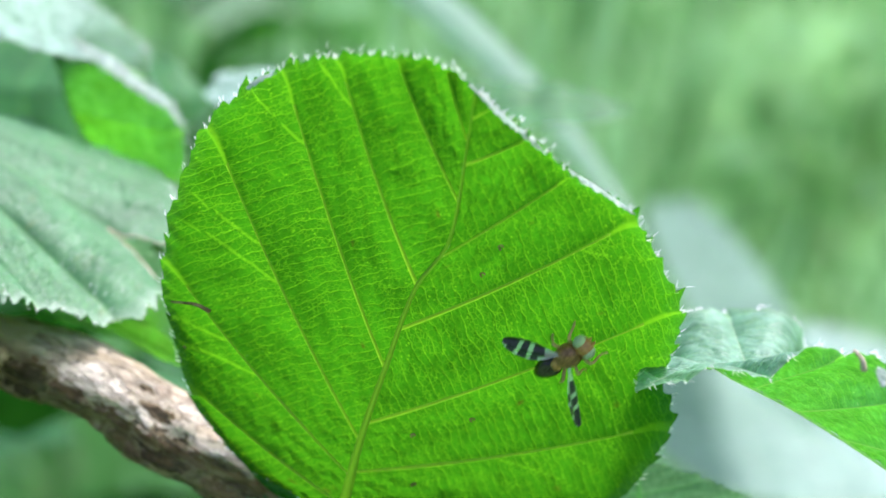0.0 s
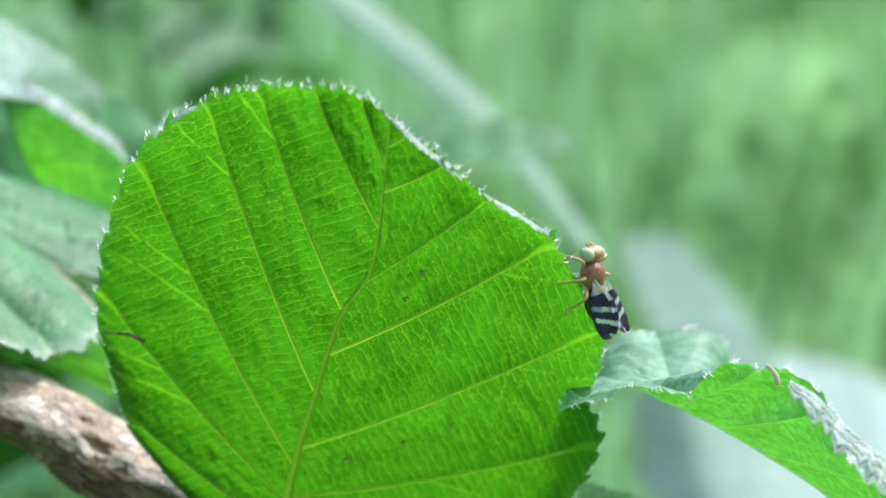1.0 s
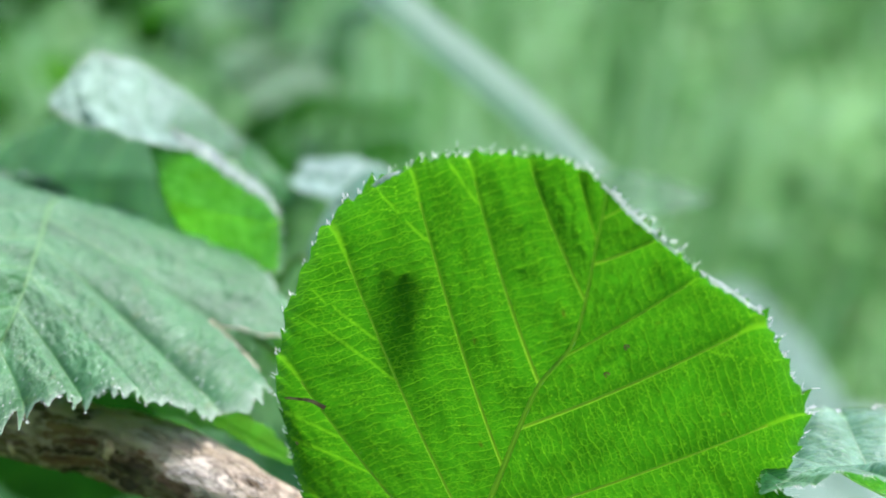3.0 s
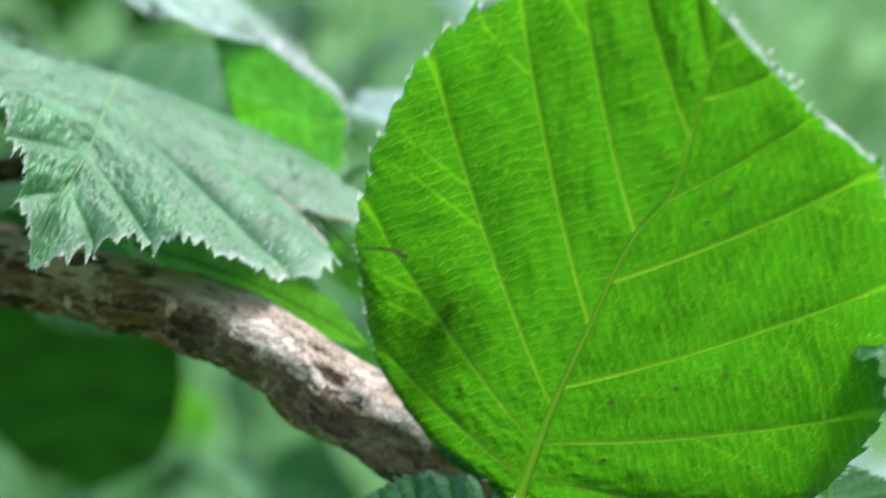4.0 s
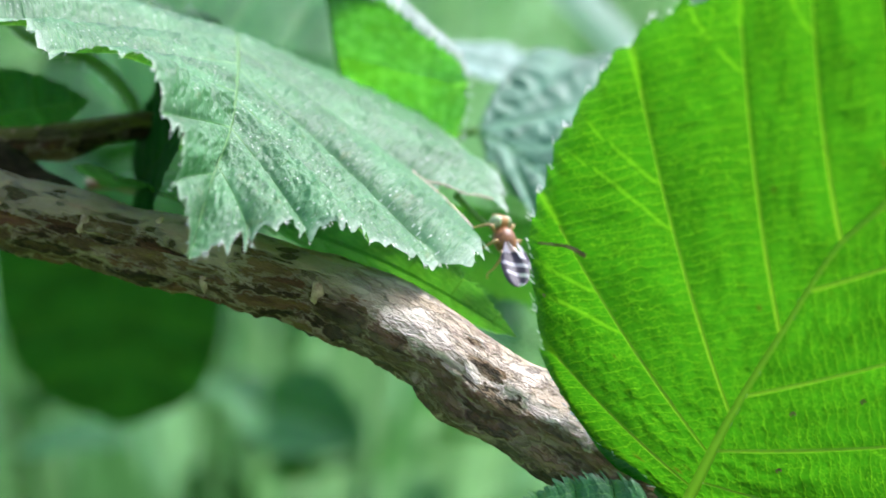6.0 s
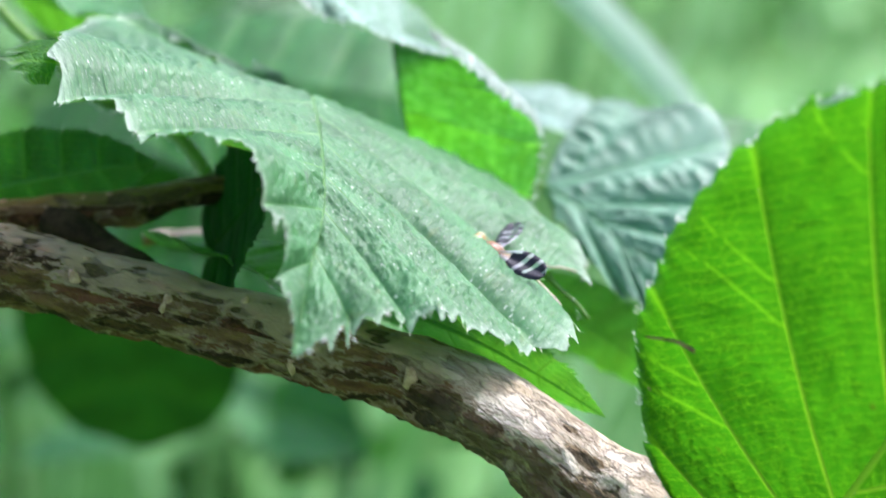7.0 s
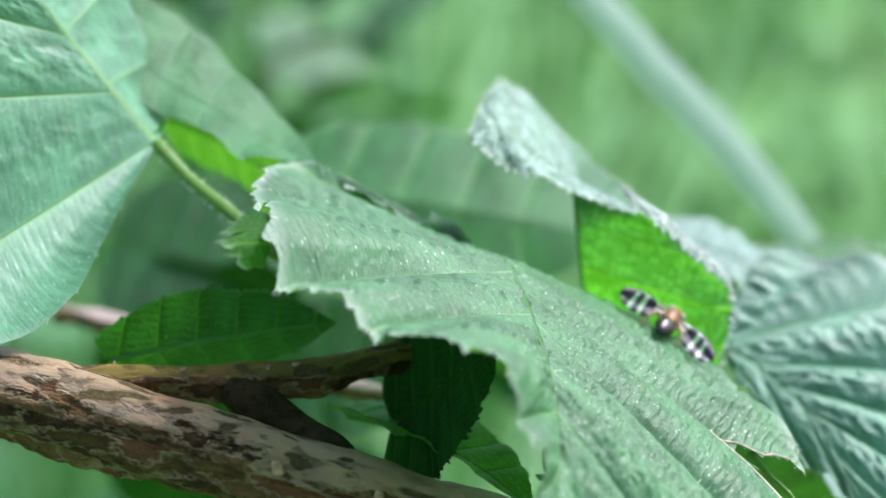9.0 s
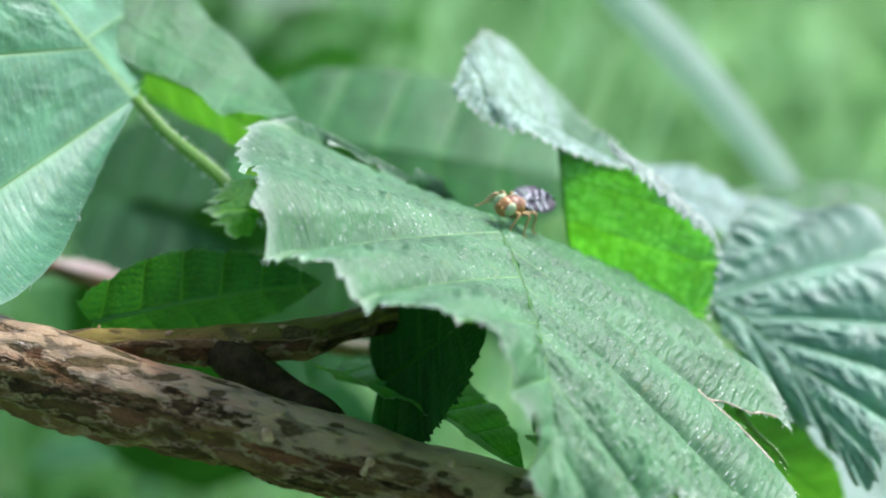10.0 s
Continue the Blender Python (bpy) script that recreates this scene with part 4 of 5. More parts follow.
# ---- branch and twigs ----
def branch(label, pts, radii, rings, sides, lumps, seed, category="branch", material=None, lenses=0, flaky=0.5):
    """A branch with sunken lens-shaped patches in its skin and layers that flake off below."""
    rng = np.random.default_rng(seed)
    thing = tagged(new("hazel_branch"), label, category)
    s = np.linspace(0, 1, rings)
    path = curve(pts, s)
    r = np.interp(s, np.linspace(0, 1, len(radii)), radii)
    v, f, u = tube(path, r, sides)
    v = np.array(v) / CM
    w = sides + 1
    uu = np.array(u).reshape(rings, w, 2)
    far_round = uu[0, -1, 0]
    patch = np.zeros((rings, w))
    for _ in range(lenses):
        cu, cv = rng.uniform(0, far_round), rng.uniform(0, uu[-1, 0, 1])
        a, c, tilt = rng.uniform(0.02, 0.06), rng.uniform(0.04, 0.2), rng.uniform(-0.3, 0.3)
        du = (uu[..., 0] - cu + far_round / 2) % far_round - far_round / 2
        dv = uu[..., 1] - cv
        d = ((du + tilt * dv) / a) ** 2 + (dv / c) ** 2
        patch = np.maximum(patch, np.clip(1.25 - d, 0, 1))
    place = []
    for i in range(rings):
        for j in range(w):
            p = v[i * w + j]
            o = (p - path[i]) / r[i]
            vv = u[i * w][1]
            ring = Vector((math.cos(j * 2 * math.pi / sides), math.sin(j * 2 * math.pi / sides), 0)) * r[i]
            h = 0.16 * lumps * (noise.noise(Vector(p) * 2.2) + 0.5 * noise.noise(Vector(p) * 5))
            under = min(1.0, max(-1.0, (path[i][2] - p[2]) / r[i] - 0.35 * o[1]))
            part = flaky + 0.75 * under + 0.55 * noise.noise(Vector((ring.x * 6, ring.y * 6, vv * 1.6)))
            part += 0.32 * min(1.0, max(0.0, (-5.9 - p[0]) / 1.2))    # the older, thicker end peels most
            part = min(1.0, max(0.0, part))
            layer = 3.2 * noise.noise(Vector((ring.x * 7, ring.y * 7, vv * 2.0))) + 1.2 * noise.noise(Vector((ring.x * 19, ring.y * 19, vv * 7)))
            step = math.floor(layer) + (layer - math.floor(layer)) ** 3
            fine = noise.noise(Vector((ring.x * 30, ring.y * 30, vv * 16)))
            pit = patch[i, j % sides] * (1 - part)
            h += -0.016 * pit + part * (0.020 * step + 0.006 * fine) + 0.004 * fine
            v[i * w + j] = p + o * h
            place.append((pit, part))
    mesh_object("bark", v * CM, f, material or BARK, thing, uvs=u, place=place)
    return thing, (path, r)


main_branch, axis = branch("grey-brown hazel branch with flaking bark and lenticels",
    [(-10.6, 5.2, 90.40), (-9.16, 4.65, 90.37), (-8.50, 4.45, 90.33), (-7.30, 4.02, 90.21), (-6.67, 3.88, 90.12), (-5.94, 3.78, 89.99), (-5.15, 3.68, 89.82), (-4.18, 3.52, 89.64), (-3.54, 3.45, 89.46), (-3.03, 3.38, 89.21), (-2.62, 3.33, 88.91), (-2.01, 3.3, 88.58), (-1.49, 3.3, 88.22), (-0.83, 3.5, 87.7), (0.6, 4.2, 86.6)],
    [0.36, 0.35, 0.33, 0.30, 0.28, 0.265, 0.265, 0.30, 0.345, 0.33, 0.30, 0.24], 760, 104, 0.16, 4, lenses=430, flaky=0.47)
side_twig, twig_axis = branch("short olive side twig on the branch", [(-7.9, 4.35, 90.42), (-7.35, 4.52, 90.39), (-6.79, 4.62, 90.38), (-6.16, 4.68, 90.42), (-5.80, 4.80, 90.48), (-5.53, 4.95, 90.54), (-5.00, 5.30, 90.57)],
    [0.07, 0.10, 0.12, 0.14, 0.135, 0.12, 0.11], 180, 48, 0.2, 6, "twig", BARK_MOSSY, 30, 0.3)
# node widened to fill the shaded gap above the branch
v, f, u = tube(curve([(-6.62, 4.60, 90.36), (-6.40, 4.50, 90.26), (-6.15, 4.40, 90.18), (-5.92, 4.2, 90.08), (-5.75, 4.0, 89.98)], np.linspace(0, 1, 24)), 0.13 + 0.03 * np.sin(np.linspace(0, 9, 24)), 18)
mesh_object("node", v, f, BARK_NODE_SHADE, side_twig, "node where the twig leaves the branch, painted dark as shade")

branch("pale bare twig far behind the branch", [(-9.16, 9.00, 89.70), (-8.59, 9.00, 89.62), (-8.14, 9.00, 89.46), (-7.63, 9.00, 89.25)], [0.10, 0.12, 0.13, 0.13], 30, 14, 0.2, 11, "twig", BARK_PALE)
branch("broken pale twig behind the branch", [(-6.34, 6.30, 89.86), (-6.04, 6.30, 89.89), (-5.57, 6.40, 89.84)], [0.06, 0.085, 0.05], 24, 14, 0.2, 12, "twig", BARK_PALE)


def lenticel(at, size, tilt, parent, line):
    """A cork wart set into the bark at the place on the branch that is nearest."""
    path, r = line
    i = int(np.argmin(np.linalg.norm(path - np.asarray(at), axis=1)))
    away = np.asarray(at) - path[i]
    at = path[i] + away / np.linalg.norm(away) * r[i] * 0.98
    v, f = [], []
    for i in range(5):
        for j in range(8):
            a, b = math.pi * i / 4, 2 * math.pi * j / 8
            w = 1 + 0.2 * math.sin(3 * b + size * 90)
            v.append((0.55 * size * math.sin(a) * math.cos(b) * w, 0.3 * size * math.cos(a), size * math.sin(a) * math.sin(b) * w))
    for i in range(4):
        for j in range(8):
            f.append((i * 8 + j, i * 8 + (j + 1) % 8, (i + 1) * 8 + (j + 1) % 8, (i + 1) * 8 + j))
    ob = mesh_object("lenticel", np.array(v) * CM, f, LENTICEL, parent, "small tan cork lenticel")
    ob.matrix_basis = pose(*(c * CM for c in at), 0, tilt, 0)


for at, size, tilt in (((-3.80, 3.22, 89.60), 0.085, 10), ((-4.62, 3.28, 89.60), 0.07, 0), ((-5.49, 3.42, 90.01), 0.085, 25), ((-6.15, 3.52, 90.13), 0.085, 5),
                       ((-6.08, 3.63, 90.29), 0.03, 80), ((-4.95, 3.47, 90.10), 0.05, 15), ((-6.71, 3.80, 90.54), 0.04, 70), ((-7.48, 3.97, 90.68), 0.05, 60), ((-6.61, 3.62, 90.26), 0.03, 20)):
    lenticel(at, size, tilt, main_branch, axis)
for at, size, tilt in (((-6.96, 4.52, 90.52), 0.035, 60), ((-6.64, 4.54, 90.46), 0.035, 80), ((-6.18, 4.60, 90.59), 0.035, 70), ((-6.37, 4.56, 90.53), 0.035, 20), ((-7.45, 4.52, 90.50), 0.035, 10)):
    lenticel(at, size, tilt, side_twig, twig_axis)

# ---- ground and meadow ----
def ground_material():
    n = Nodes("meadow_ground")
    p = n.coords()
    a = n.noise(p, 3.0, 5.0)
    b = n.noise(p, 17.0, 4.0)
    c = n.mix(n.ramp(a, 0.3, 0.7), (0.08, 0.22, 0.05), (0.18, 0.38, 0.10))
    c = n.mix(n.ramp(b, 0.45, 0.8, 0.0, 0.6), c, (0.20, 0.22, 0.12))
    return n.done(n.principled(c, 0.8, n.bump(b, 0.5, 0.02), 0.3))


def rise(x, y):
    """The height of the meadow, which climbs away from the hazel."""
    return 0.24 * max(0.0, min(y, 16) - 0.8) + 0.05 * noise.noise(Vector((x * 0.7, y * 0.7, 0)))


def sheet():
    xs = np.r_[-600, -60, -15, np.linspace(-8, 8, 60), 15, 60, 600]
    ys = np.r_[-600, -60, -15, np.linspace(-4, 16, 70), 30, 90, 600]
    v = [(x, y, rise(x, y)) for y in ys for x in xs]
    w = len(xs)
    f = [(j * w + i, j * w + i + 1, (j + 1) * w + i + 1, (j + 1) * w + i) for j in range(len(ys) - 1) for i in range(w - 1)]
    return mesh_object("ground", v, f, ground_material())


tagged(sheet(), "grassy meadow ground", "ground", kind="structure")


def grass_material():
    n = Nodes("grass_blade")
    r = n.tree.nodes.new("ShaderNodeNewGeometry").outputs["Random Per Island"]
    p = n.coords()
    tall = n.vec(p, (1.0, 1.0, 0.4))
    c = n.mix(r, (0.08, 0.24, 0.045), (0.28, 0.55, 0.18))
    blot = n.noise(tall, 6.0, 5.0, 0.6)
    c = n.mix(n.ramp(blot, 0.49, 0.60, 0.0, 0.9), c, (0.48, 0.76, 0.50))
    c = n.mix(n.ramp(blot, 0.40, 0.48, 0.95, 0.0), c, (0.034, 0.105, 0.027))
    c = n.mix(n.ramp(n.noise(tall, 4.3, 3.0), 0.54, 0.62, 0.0, 0.85), c, (0.38, 0.56, 0.22))
    c = n.mix(n.ramp(n.noise(n.vec(p, (1.0, 1.0, 0.3), (4, 2, 0)), 9.0, 2.0), 0.60, 0.68, 0.0, 0.8), c, (0.45, 0.40, 0.28))
    thru = n.mix(n.ramp(blot, 0.40, 0.60), (0.06, 0.22, 0.03), (0.46, 0.82, 0.34))
    return n.done(n.blend(0.45, n.principled(c, 0.6, None, 0.2), n.translucent(thru)))


GRASS = grass_material()


def meadow():
    rng = np.random.default_rng(21)
    v, f = [], []
    for blade in range(62000):
        d = 0.35 + 11 * rng.random() ** 1.6
        a = rng.uniform(-0.62, 0.55) if blade < 26000 else rng.uniform(0.55, 5.66)
        x, y = d * math.sin(a), d * math.cos(a)
        if noise.noise(Vector((x * 1.7, y * 1.7, 3))) < -0.25 and rng.random() < 0.7:
            continue
        h = rng.uniform(0.12, 0.38) * (1 + 0.6 * noise.noise(Vector((x, y, 7))))
        w = rng.uniform(0.002, 0.006) * (1 + d * 0.12)
        t = rng.uniform(0, 6.28)
        z0 = rise(x, y) - 0.02
        lean = rng.uniform(0.1, 0.8) * h
        dx, dy = math.cos(t), math.sin(t)
        b = len(v)
        for u, ww in ((0, 1), (0.55, 0.9)):
            px, py, pz = x + dx * lean * u * u, y + dy * lean * u * u, z0 + h * u
            v += [(px - dy * w * ww, py + dx * w * ww, pz), (px + dy * w * ww, py - dx * w * ww, pz)]
        v.append((x + dx * lean, y + dy * lean, z0 + h * 0.93))
        f += [(b, b + 1, b + 3, b + 2), (b + 2, b + 3, b + 4)]
    return mesh_object("meadow_grass", v, f, GRASS, smooth=False)


def tall_grass():
    rng = np.random.default_rng(5)
    v, f = [], []
    for _ in range(760):
        y = rng.uniform(0.28, 1.5)
        x = -0.05 + (y + 0.06) * rng.uniform(-0.42, 0.05)
        h = rng.uniform(0.45, 0.98)
        w = rng.uniform(0.0012, 0.0075)
        t, lean = rng.uniform(0, 6.28), rng.uniform(0.0, 0.25)
        b = len(v)
        for i in range(7):
            u = i / 6
            px, py, pz = x + math.cos(t) * lean * u**2.5, y + math.sin(t) * lean * u**2.5, rise(x, y) + h * u
            ww = w * (1 - u**3 * 0.9)
            v += [(px - ww, py, pz), (px + ww, py + ww * 0.3, pz)]
        f += [(b + 2 * i, b + 2 * i + 1, b + 2 * i + 3, b + 2 * i + 2) for i in range(6)]
    return mesh_object("tall_grass", v, f, GRASS, smooth=False)


def herb_material():
    n = Nodes("meadow_herb")
    r = n.tree.nodes.new("ShaderNodeNewGeometry").outputs["Random Per Island"]
    p = n.coords()
    c = n.mix(n.ramp(r, 0.0, 0.45), (0.020, 0.075, 0.015), (0.12, 0.34, 0.08))
    c = n.mix(n.ramp(r, 0.5, 0.75), c, (0.32, 0.56, 0.29))
    c = n.mix(n.ramp(r, 0.86, 0.95), c, (0.50, 0.66, 0.50))
    c = n.mix(n.ramp(n.noise(p, 40.0, 3.0), 0.5, 0.7, 0.0, 0.5), c, (0.20, 0.30, 0.07))
    thru = n.mix(r, (0.05, 0.18, 0.02), (0.42, 0.78, 0.30))
    return n.done(n.blend(0.5, n.principled(c, 0.55, None, 0.3), n.translucent(thru)))


def herbs():
    """Broad leaves of docks and other herbs among the grass, each a folded blade on its stem."""
    rng = np.random.default_rng(14)
    v, f = [], []
    for _ in range(4800):
        d = 0.5 + 6.5 * rng.random() ** 1.3
        a = rng.uniform(-0.55, 0.5)
        x, y = d * math.sin(a), d * math.cos(a)
        z = rise(x, y) + rng.uniform(0.05, 0.55) * (0.5 + 0.5 * rng.random())
        ln = rng.uniform(0.014, 0.036) * (0.7 + d * 0.5)
        wd = ln * rng.uniform(0.16, 0.42)
        ax = Vector((rng.normal() * 0.7, rng.normal() * 0.5, rng.normal() + 0.4)).normalized()
        side = ax.cross(Vector((rng.normal(), rng.normal() - 0.6, rng.normal()))).normalized()
        fold = ax.cross(side) * wd * 0.35
        b = len(v)
        at = Vector((x, y, z))
        for u, w in ((0, 0.12), (0.25, 0.85), (0.55, 1.0), (0.82, 0.6), (1.0, 0.05)):
            c = at + ax * ln * u - Vector((0, 0, 0.25)) * ln * u * u
            v += [tuple(c - side * wd * w + fold * w), tuple(c), tuple(c + side * wd * w + fold * w)]
        for q in range(4):
            f += [(b + 3 * q, b + 3 * q + 1, b + 3 * q + 4, b + 3 * q + 3), (b + 3 * q + 1, b + 3 * q + 2, b + 3 * q + 5, b + 3 * q + 4)]
    return mesh_object("meadow_herbs", v, f, herb_material())


tagged(herbs(), "broad-leaved herbs among the meadow grass", "herb", kind="stuff")
tagged(tall_grass(), "tall grass stems standing behind the shrub", "grass", kind="stuff")
tagged(meadow(), "tall fresh meadow grass, blades crowded", "grass", kind="stuff")


def grass_blade(pts, width, label):
    s = np.linspace(0, 1, 30)
    p = curve(pts, s)
    t = np.gradient(p, axis=0)
    side = np.cross(t, (0.2, -1, 0.3))
    side /= np.linalg.norm(side, axis=1)[:, None]
    w = width / 2 * np.sin(math.pi * (0.12 + 0.86 * s)) ** 0.6
    v, f = [], []
    for i in range(30):
        for q in (-1, -0.5, 0, 0.5, 1):
            v.append((p[i] + side[i] * q * w[i] + np.array((0, 0.12, 0)) * width * q * q) * CM)
    for i in range(29):
        for j in range(4):
            f.append((i * 5 + j, i * 5 + j + 1, (i + 1) * 5 + j + 1, (i + 1) * 5 + j))
    blade = tagged(mesh_object("grass_blade", v, f, GRASS_PALE), label, "grass blade")
    v, f, u = tube(p + np.array((0, -0.02, 0)), 0.035 * np.sin(math.pi * (0.12 + 0.86 * s)), 6)
    mesh_object("blade_rib", v, f, GRASS_PALE, blade)
    return blade


def pale_blade_material():
    n = Nodes("broad_grass_blade")
    p = n.coords()
    c = n.mix(n.noise(p, 300, 4.0), (0.60, 0.76, 0.62), (0.72, 0.86, 0.72))
    return n.done(n.blend(0.45, n.principled(c, 0.4, None, 0.5), n.translucent((0.42, 0.68, 0.40))))


GRASS_PALE = pale_blade_material()
grass_blade([(-5.18, 16, 94.46), (-3.12, 16, 92.51), (-2.67, 16, 92.06), (-2.10, 16, 91.54), (-1.49, 16, 90.96), (-0.88, 16, 90.30), (-0.27, 16, 89.59), (0.36, 16, 88.70), (1.26, 16, 87.28)], 0.56, "broad pale grass blade arching behind the leaves")

# ---- the shrub's other leaves, dim and far behind, inner shade painted as dark greens ----
rng = np.random.default_rng(77)
far = []
for i in range(4):
    m, l, r = ovate((0, 0, 0), (2.2 + 0.4 * i, 0, -0.4), (0, -0.3, 1), 1.4 + 0.25 * i, 0.3, 0.15 * (i - 1))
    far.append(leaf("dim green hazel leaf deep in the shrub", m, l, r, (0, -0.3, 1), (HAZEL_DARK, HAZEL, HAZEL_SHADED, HAZEL_DARK)[i], spread(5, 0.2), teeth=4, tooth=0.06, pucker=0.05, seed=90 + i, cols=10, parts=False, group="shrub leaves"))
for i in range(204):
    y = rng.uniform(22, 66)
    x = -4.6 + (y + 6) * rng.uniform(-0.42, 0.06)
    z = 91.5 - (y + 6) * rng.uniform(0.14, 0.52)
    m = pose(x * CM, y * CM, z * CM, rng.uniform(-50, 50), rng.uniform(-40, 40), rng.uniform(0, 360))
    if i >= 124:      # higher up, beside the meadow
        y = rng.uniform(30, 62)
        m.translation = Vector((-7.2 - y * rng.uniform(0.0, 0.36), y, 92.5 + (y + 6) * rng.uniform(-0.17, 0.03))) * CM
    if i < 4:
        far[i].matrix_basis = m
    else:
        copy_thing(far[i % 4], m)


# ---- the fly ----
def fly_materials():
    amber = plain_material("fly_thorax", (0.13, 0.055, 0.016), (0.32, 0.16, 0.055), 4000, 0.35, 0.5)
    head = plain_material("fly_head", (0.32, 0.15, 0.035), (0.44, 0.25, 0.08), 4000, 0.4, 0.5)
    black = plain_material("fly_abdomen", (0.012, 0.009, 0.008), (0.03, 0.022, 0.018), 4000, 0.22, 0.6)
    eye = plain_material("fly_eye", (0.30, 0.42, 0.20), (0.42, 0.52, 0.28), 9000, 0.35, 0.4)
    leg = plain_material("fly_leg", (0.34, 0.23, 0.07), (0.46, 0.34, 0.13), 5000, 0.4, 0.5)
    band = plain_material("fly_wing_band", (0.012, 0.012, 0.018), (0.030, 0.030, 0.040), 6000, 0.42, 0.3)
    n = Nodes("fly_wing_clear")
    clear = n.tree.nodes.new("ShaderNodeBsdfTransparent")
    glass = n.principled((0.75, 0.78, 0.82), 0.25, None, 0.8)
    pale = n.done(n.blend(0.35, clear.outputs[0], glass))
    return amber, head, black, eye, leg, band, pale


AMBER, HEAD, BLACK, EYE, LEG, BAND, PALE = fly_materials()


def ellipsoid(name, at, size, material, parent, label="", taper=0.0, tilt=0.0, bands=0.0):
    v, f = [], []
    nu, nv = 16, 14
    for i in range(nv + 1):
        a = math.pi * i / nv
        for j in range(nu):
            b = 2 * math.pi * j / nu
            x = math.cos(a)
            r = math.sin(a) * (1 + taper * x) * (1 - bands * (0.5 + 0.5 * math.cos(x * 16)))
            v.append((x * size[0], r * math.cos(b) * size[1], r * math.sin(b) * size[2]))
    for i in range(nv):
        for j in range(nu):
            f.append((i * nu + j, i * nu + (j + 1) % nu, (i + 1) * nu + (j + 1) % nu, (i + 1) * nu + j))
    ob = mesh_object(name, np.array(v) * CM, f, material, parent, label)
    ob.matrix_basis = pose(at[0] * CM, at[1] * CM, at[2] * CM, 0, tilt, 0)
    return ob


def wing(fly, side):
    """A picture wing along -x from its root: black with white slanting stripes, the leading edge outward."""
    v, f, slots = [], [], []
    nx, ny = 44, 16
    for i in range(nx + 1):
        u = i / nx
        broad = math.sin(math.pi / 2 * min(1.0, u / 0.55)) ** 1.3 * math.sqrt(max(0.0, 1 - max(0.0, (u - 0.55) / 0.45) ** 2.4))
        lead, trail = 0.012 + 0.066 * broad, 0.010 + 0.088 * broad
        if u > 0.98:
            lead = trail = 0.012
        for j in range(ny + 1):
            w = j / ny
            y = lead + (-trail - lead) * w
            v.append((-0.37 * u, side * y, 0.008 * math.sin(w * 9) + 0.02 * u * u))
    for i in range(nx):
        for j in range(ny):
            u, w = (i + 0.5) / nx, (j + 0.5) / ny
            q = (ny + 1)
            f.append((i * q + j, i * q + j + 1, (i + 1) * q + j + 1, (i + 1) * q + j))
            light = u < 0.26 or w > 0.80 and u < 0.42 or 0.47 < u - 0.16 * (w - 0.5) < 0.55 and w > 0.06 or 0.68 < u - 0.20 * (w - 0.5) < 0.755 and w > 0.12 or 0.86 < u - 0.10 * w < 0.90 and w > 0.5
            slots.append(1 if light else 0)
    ob = mesh_object("wing", np.array(v) * CM, f, BAND, fly, "black wing with slanting white stripes", mats=[BAND, PALE], slots=slots)
    return ob


def leg_part(fly, side, x, out, back):
    knee = (x + back * 0.5, side * (0.06 + out * 0.55), 0.13)
    foot = (x + back, side * (0.06 + out), 0.0)
    path = [(x, side * 0.035, 0.075), knee, (x + back * 0.9, side * (0.05 + out * 0.9), 0.04), foot, (x + back * 1.25, side * (0.06 + out * 1.15), -0.005)]
    v, fc, u = tube(curve(path, np.linspace(0, 1, 14)), np.linspace(0.0135, 0.005, 14), 6)
    mesh_object("leg", v, fc, LEG, fly, "amber jointed leg")


def build_fly():
    fly = tagged(new("picture_winged_fly"), "small amber fly with black abdomen and banded wings", "fly")
    ellipsoid("thorax", (0.0, 0, 0.105), (0.098, 0.078, 0.076), AMBER, fly, "amber brown thorax", 0.08)
    ellipsoid("scutellum", (-0.085, 0, 0.14), (0.030, 0.038, 0.022), HEAD, fly, "pale scutellum")
    ellipsoid("abdomen", (-0.165, 0, 0.09), (0.105, 0.070, 0.058), BLACK, fly, "glossy black abdomen", 0.25, -8, 0.06)
    ellipsoid("head", (0.128, 0, 0.108), (0.052, 0.070, 0.066), HEAD, fly, "orange head")
    for side in (-1, 1):
        ellipsoid("eye", (0.130, side * 0.046, 0.120), (0.043, 0.034, 0.052), EYE, fly, "large green compound eye")
        v, f, u = tube([(0.165, side * 0.012, 0.12), (0.185, side * 0.016, 0.112), (0.195, side * 0.018, 0.09)], [0.009, 0.010, 0.004], 6)
        mesh_object("antenna", v, f, HEAD, fly)
        leg_part(fly, side, 0.055, 0.085, 0.09)
        leg_part(fly, side, 0.0, 0.11, -0.02)
        leg_part(fly, side, -0.055, 0.09, -0.13)
    wings = [wing(fly, side) for side in (-1, 1)]
    fly.scale = (1.12, 1.12, 1.12)
    return fly, wings


fly, (wing_right, wing_left) = build_fly()


def stand(at, ahead, up):
    """A pose at a place in cm, with x ahead and z up."""
    z = Vector(up).normalized()
    x = (Vector(ahead) - z * Vector(ahead).dot(z)).normalized()
    m = Matrix((x, z.cross(x), z)).transposed().to_4x4()
    m.translation = Vector(at) * CM
    return m


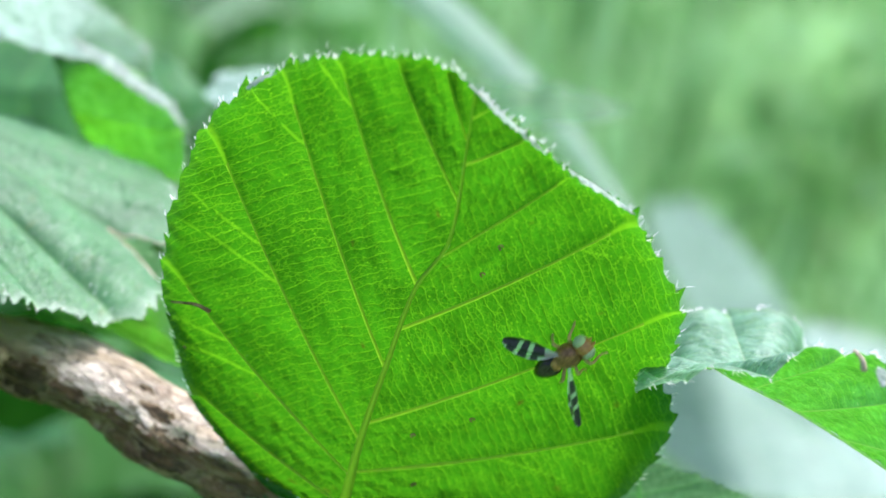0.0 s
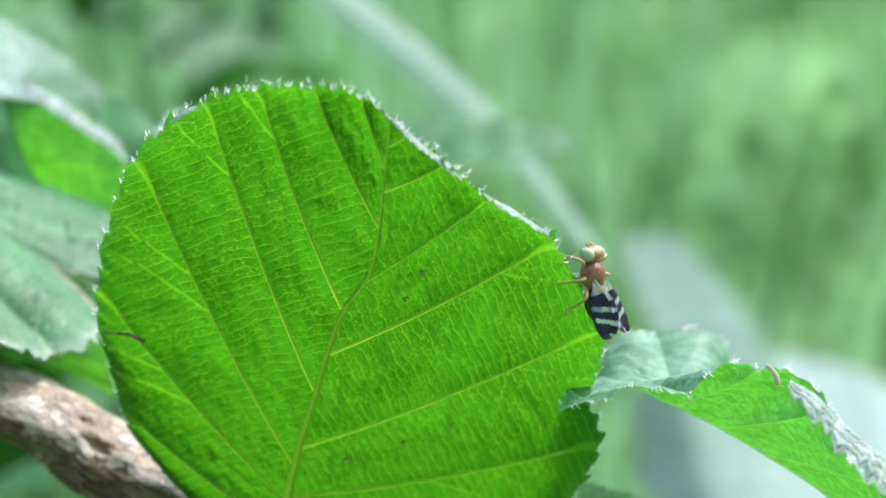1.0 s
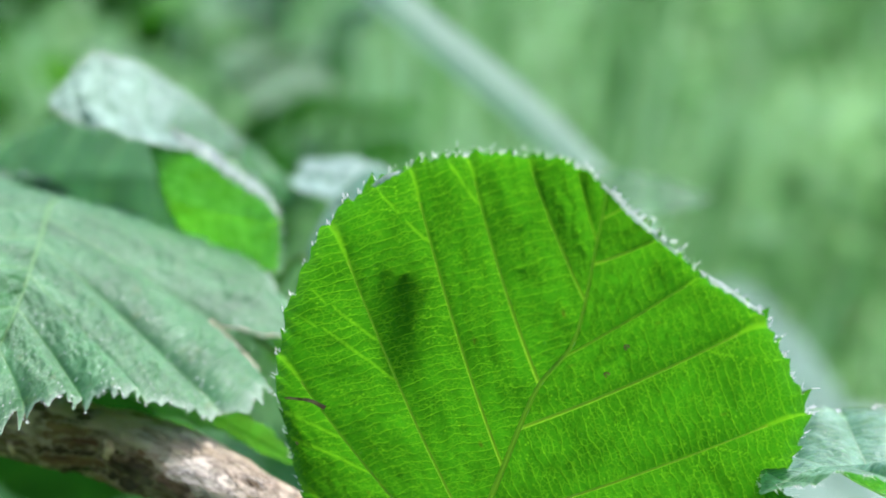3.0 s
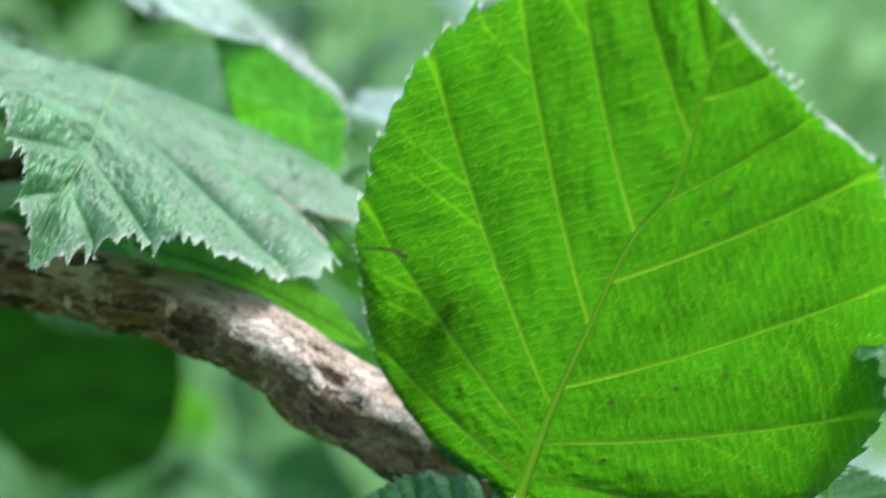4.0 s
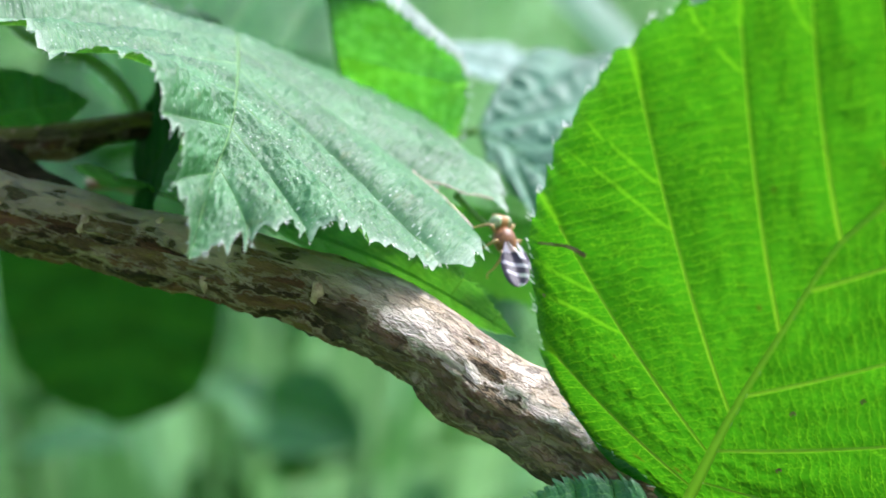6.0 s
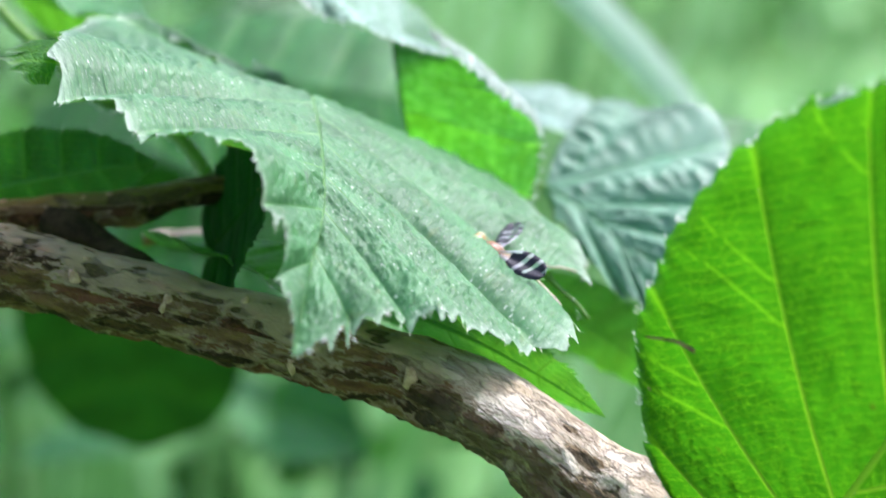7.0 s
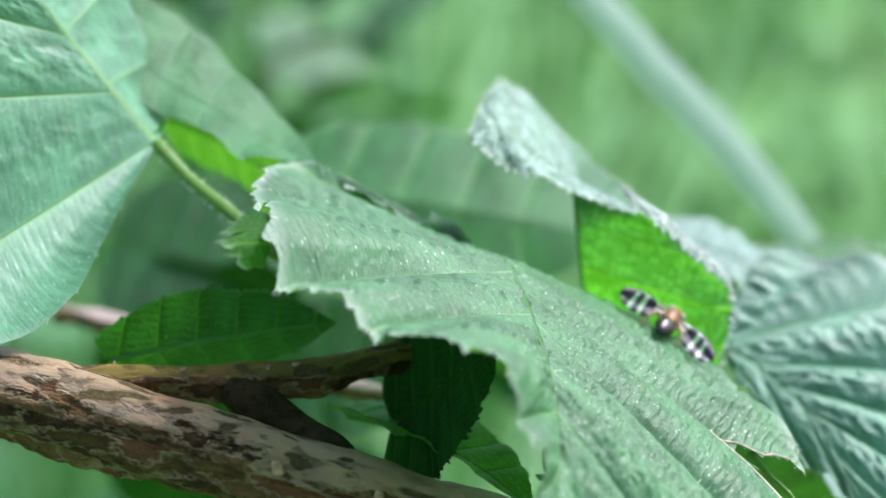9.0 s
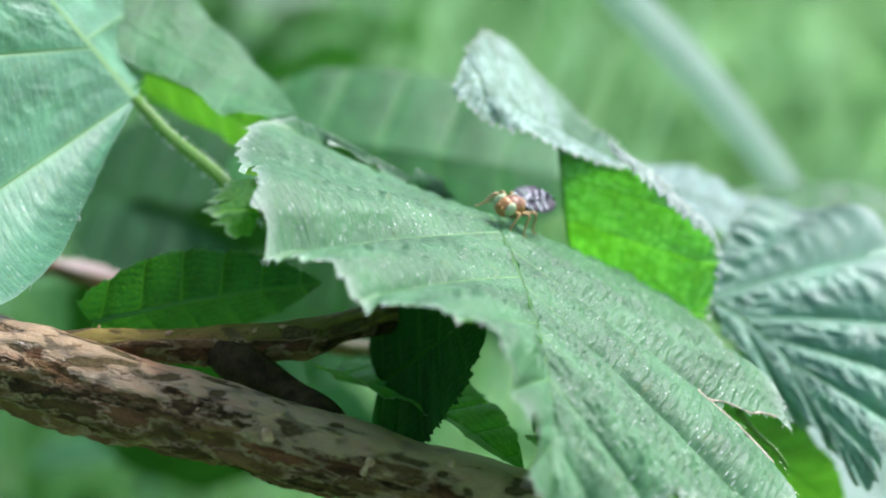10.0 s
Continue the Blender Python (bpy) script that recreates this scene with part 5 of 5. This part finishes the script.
FLY_WAY = [
    (0, (0.49, 2.65, 89.59), (0.81, -0.26, 0.52), (-0.17, -0.96, -0.22)),
    (0.5, (0.90, 2.48, 90.15), (0.74, -0.27, 0.61), (-0.17, -0.96, -0.22)),
    (0.7, (0.97, 2.42, 90.28), (0.75, -0.27, 0.60), (-0.17, -0.96, -0.22)),
    (0.9, (1.15, 2.38, 90.27), (0.45, 0.19, 0.87), (0.55, -0.83, -0.10)),
    (1, (1.13, 2.47, 90.25), (-0.03, 0.12, 0.99), (0.75, -0.65, 0.10)),
    (1.2, (1.13, 2.50, 90.26), (-0.09, 0.04, 0.99), (0.86, -0.50, 0.10)),
    (1.5, (0.80, 2.27, 90.65), (-0.81, -0.01, 0.58), (0.36, 0.78, 0.52)),
    (1.8, (0.17, 2.02, 91.40), (-0.86, -0.04, 0.52), (0.31, 0.77, 0.56)),
    (2, (-0.12, 1.98, 91.55), (-0.97, 0.03, 0.23), (0.15, 0.81, 0.56)),
    (2.2, (-0.57, 2.13, 91.58), (-0.57, 0.52, -0.64), (0.30, 0.85, 0.42)),
    (2.5, (-0.97, 2.23, 91.44), (-0.02, 0.45, -0.89), (0.30, 0.85, 0.42)),
    (2.7, (-1.13, 2.35, 91.13), (0.06, 0.43, -0.90), (0.30, 0.85, 0.42)),
    (3.3, (-1.40, 2.62, 90.40), (-0.02, 0.45, -0.89), (0.30, 0.85, 0.42)),
    (3.8, (-1.64, 2.82, 89.64), (-0.12, 0.47, -0.87), (0.30, 0.85, 0.42)),
    (4.3, (-1.93, 2.93, 89.38), (-0.63, 0.51, -0.58), (0.30, 0.85, 0.42)),
    (4.7, (-1.82, 2.93, 89.12), (0.11, 0.41, -0.91), (0.30, 0.85, 0.42)),
    (5, (-1.96, 2.94, 89.21), (-0.92, 0.15, 0.36), (0.30, 0.85, 0.42)),
    (5.2, (-2.23, 2.96, 89.32), (-0.90, 0.12, 0.41), (0.30, 0.85, 0.42)),
    (5.5, (-2.42, 3.25, 89.50), (-0.75, 0.58, 0.32), (0.52, 0.21, 0.83)),
    (5.9, (-2.60, 3.95, 89.75), (-0.45, 0.53, 0.72), (0.67, -0.33, 0.67)),
    (6.3, (-2.74, 4.50, 89.80), (-0.18, 0.11, 0.98), (0.61, -0.76, 0.20)),
    (6.5, (-2.84, 4.46, 89.90), (-0.51, 0.19, 0.84), (0.61, -0.61, 0.51)),
    (6.9, (-3.25, 4.22, 90.11), (-0.80, 0.31, 0.52), (0.50, -0.15, 0.85)),
    (7.2, (-3.53, 4.10, 90.25), (-0.86, 0.04, 0.51), (0.50, -0.15, 0.85)),
    (7.5, (-3.91, 3.68, 90.43), (-0.83, 0.21, 0.52), (0.50, -0.15, 0.85)),
    (7.8, (-4.40, 4.02, 90.86), (-0.21, 0.93, 0.29), (0.50, -0.15, 0.85)),
    (8, (-4.65, 4.32, 91.04), (-0.25, 0.92, 0.31), (0.50, -0.15, 0.85)),
    (8.2, (-4.85, 4.61, 91.22), (-0.21, 0.96, 0.20), (0.40, -0.10, 0.91)),
    (8.3, (-4.99, 4.81, 91.30), (-0.11, 0.99, 0.09), (0.30, -0.05, 0.95)),
    (8.5, (-4.57, 5.07, 91.15), (0.17, 0.98, 0.08), (0.50, -0.15, 0.85)),
    (8.8, (-3.76, 5.52, 90.73), (0.32, 0.95, -0.02), (0.50, -0.15, 0.85)),
    (9, (-3.51, 5.62, 90.68), (0.29, 0.96, 0.00), (0.50, -0.15, 0.85)),
    (9.15, (-3.54, 5.62, 90.62), (0.15, 0.99, 0.09), (0.50, -0.15, 0.85)),
    (9.3, (-3.70, 5.67, 90.72), (-0.45, 0.80, 0.41), (0.50, -0.15, 0.85)),
    (9.5, (-4.15, 5.72, 90.97), (-0.85, 0.09, 0.52), (0.50, -0.15, 0.85)),
    (9.8, (-4.56, 5.42, 91.23), (-0.77, -0.52, 0.36), (0.50, -0.15, 0.85)),
    (10, (-4.65, 5.17, 91.27), (-0.49, -0.86, 0.14), (0.50, -0.15, 0.85)),
]
# seconds; right wing: spread and lift; left wing: spread and lift, in degrees
WINGS = [
    (0.0, 62, 104, 58, 104), (0.5, 60, 102, 52, 102), (0.7, 58, 40, 15, 50), (0.9, 25, 20, 5, 85), (1.2, 16, 10, 4, 95), (1.5, 15, 30, 15, 30), (1.8, 22, 40, 15, 40), (2.0, 22, 50, 24, 50),
    (2.5, -8, 30, -8, 30), (3.8, 35, 20, 35, 20), (5.2, 30, 20, 30, 20), (6.3, 12, 30, 12, 50), (6.5, 15, 30, 15, 55), (6.9, 95, 60, 14, 65), (7.2, 100, 60, 16, 65),
    (7.5, 30, 25, 20, 25), (7.8, 66, -55, 66, -55), (8.3, 70, -60, 70, -60), (8.5, 68, -55, 66, -55), (9.0, 70, -55, 65, -55), (9.3, 25, 20, 18, 20), (9.5, 14, 40, 10, 50), (10.0, 4, 15, 2, 25),
]


def motions():
    walk(fly, [(t, stand(at, ahead, up)) for t, at, ahead, up in FLY_WAY])
    root = Vector((-0.02, 0.045, 0.150)) * CM
    walk(wing_right, [(t, Matrix.Translation((root.x, -root.y, root.z)) @ pose(0, 0, 0, 0, 0, a) @ pose(0, 0, 0, b * 0.8, b * 0.18, 0)) for t, a, b, _, _ in WINGS])
    walk(wing_left, [(t, Matrix.Translation(root) @ pose(0, 0, 0, 0, 0, -a) @ pose(0, 0, 0, -b * 0.8, b * 0.18, 0)) for t, _, _, a, b in WINGS])


motions()
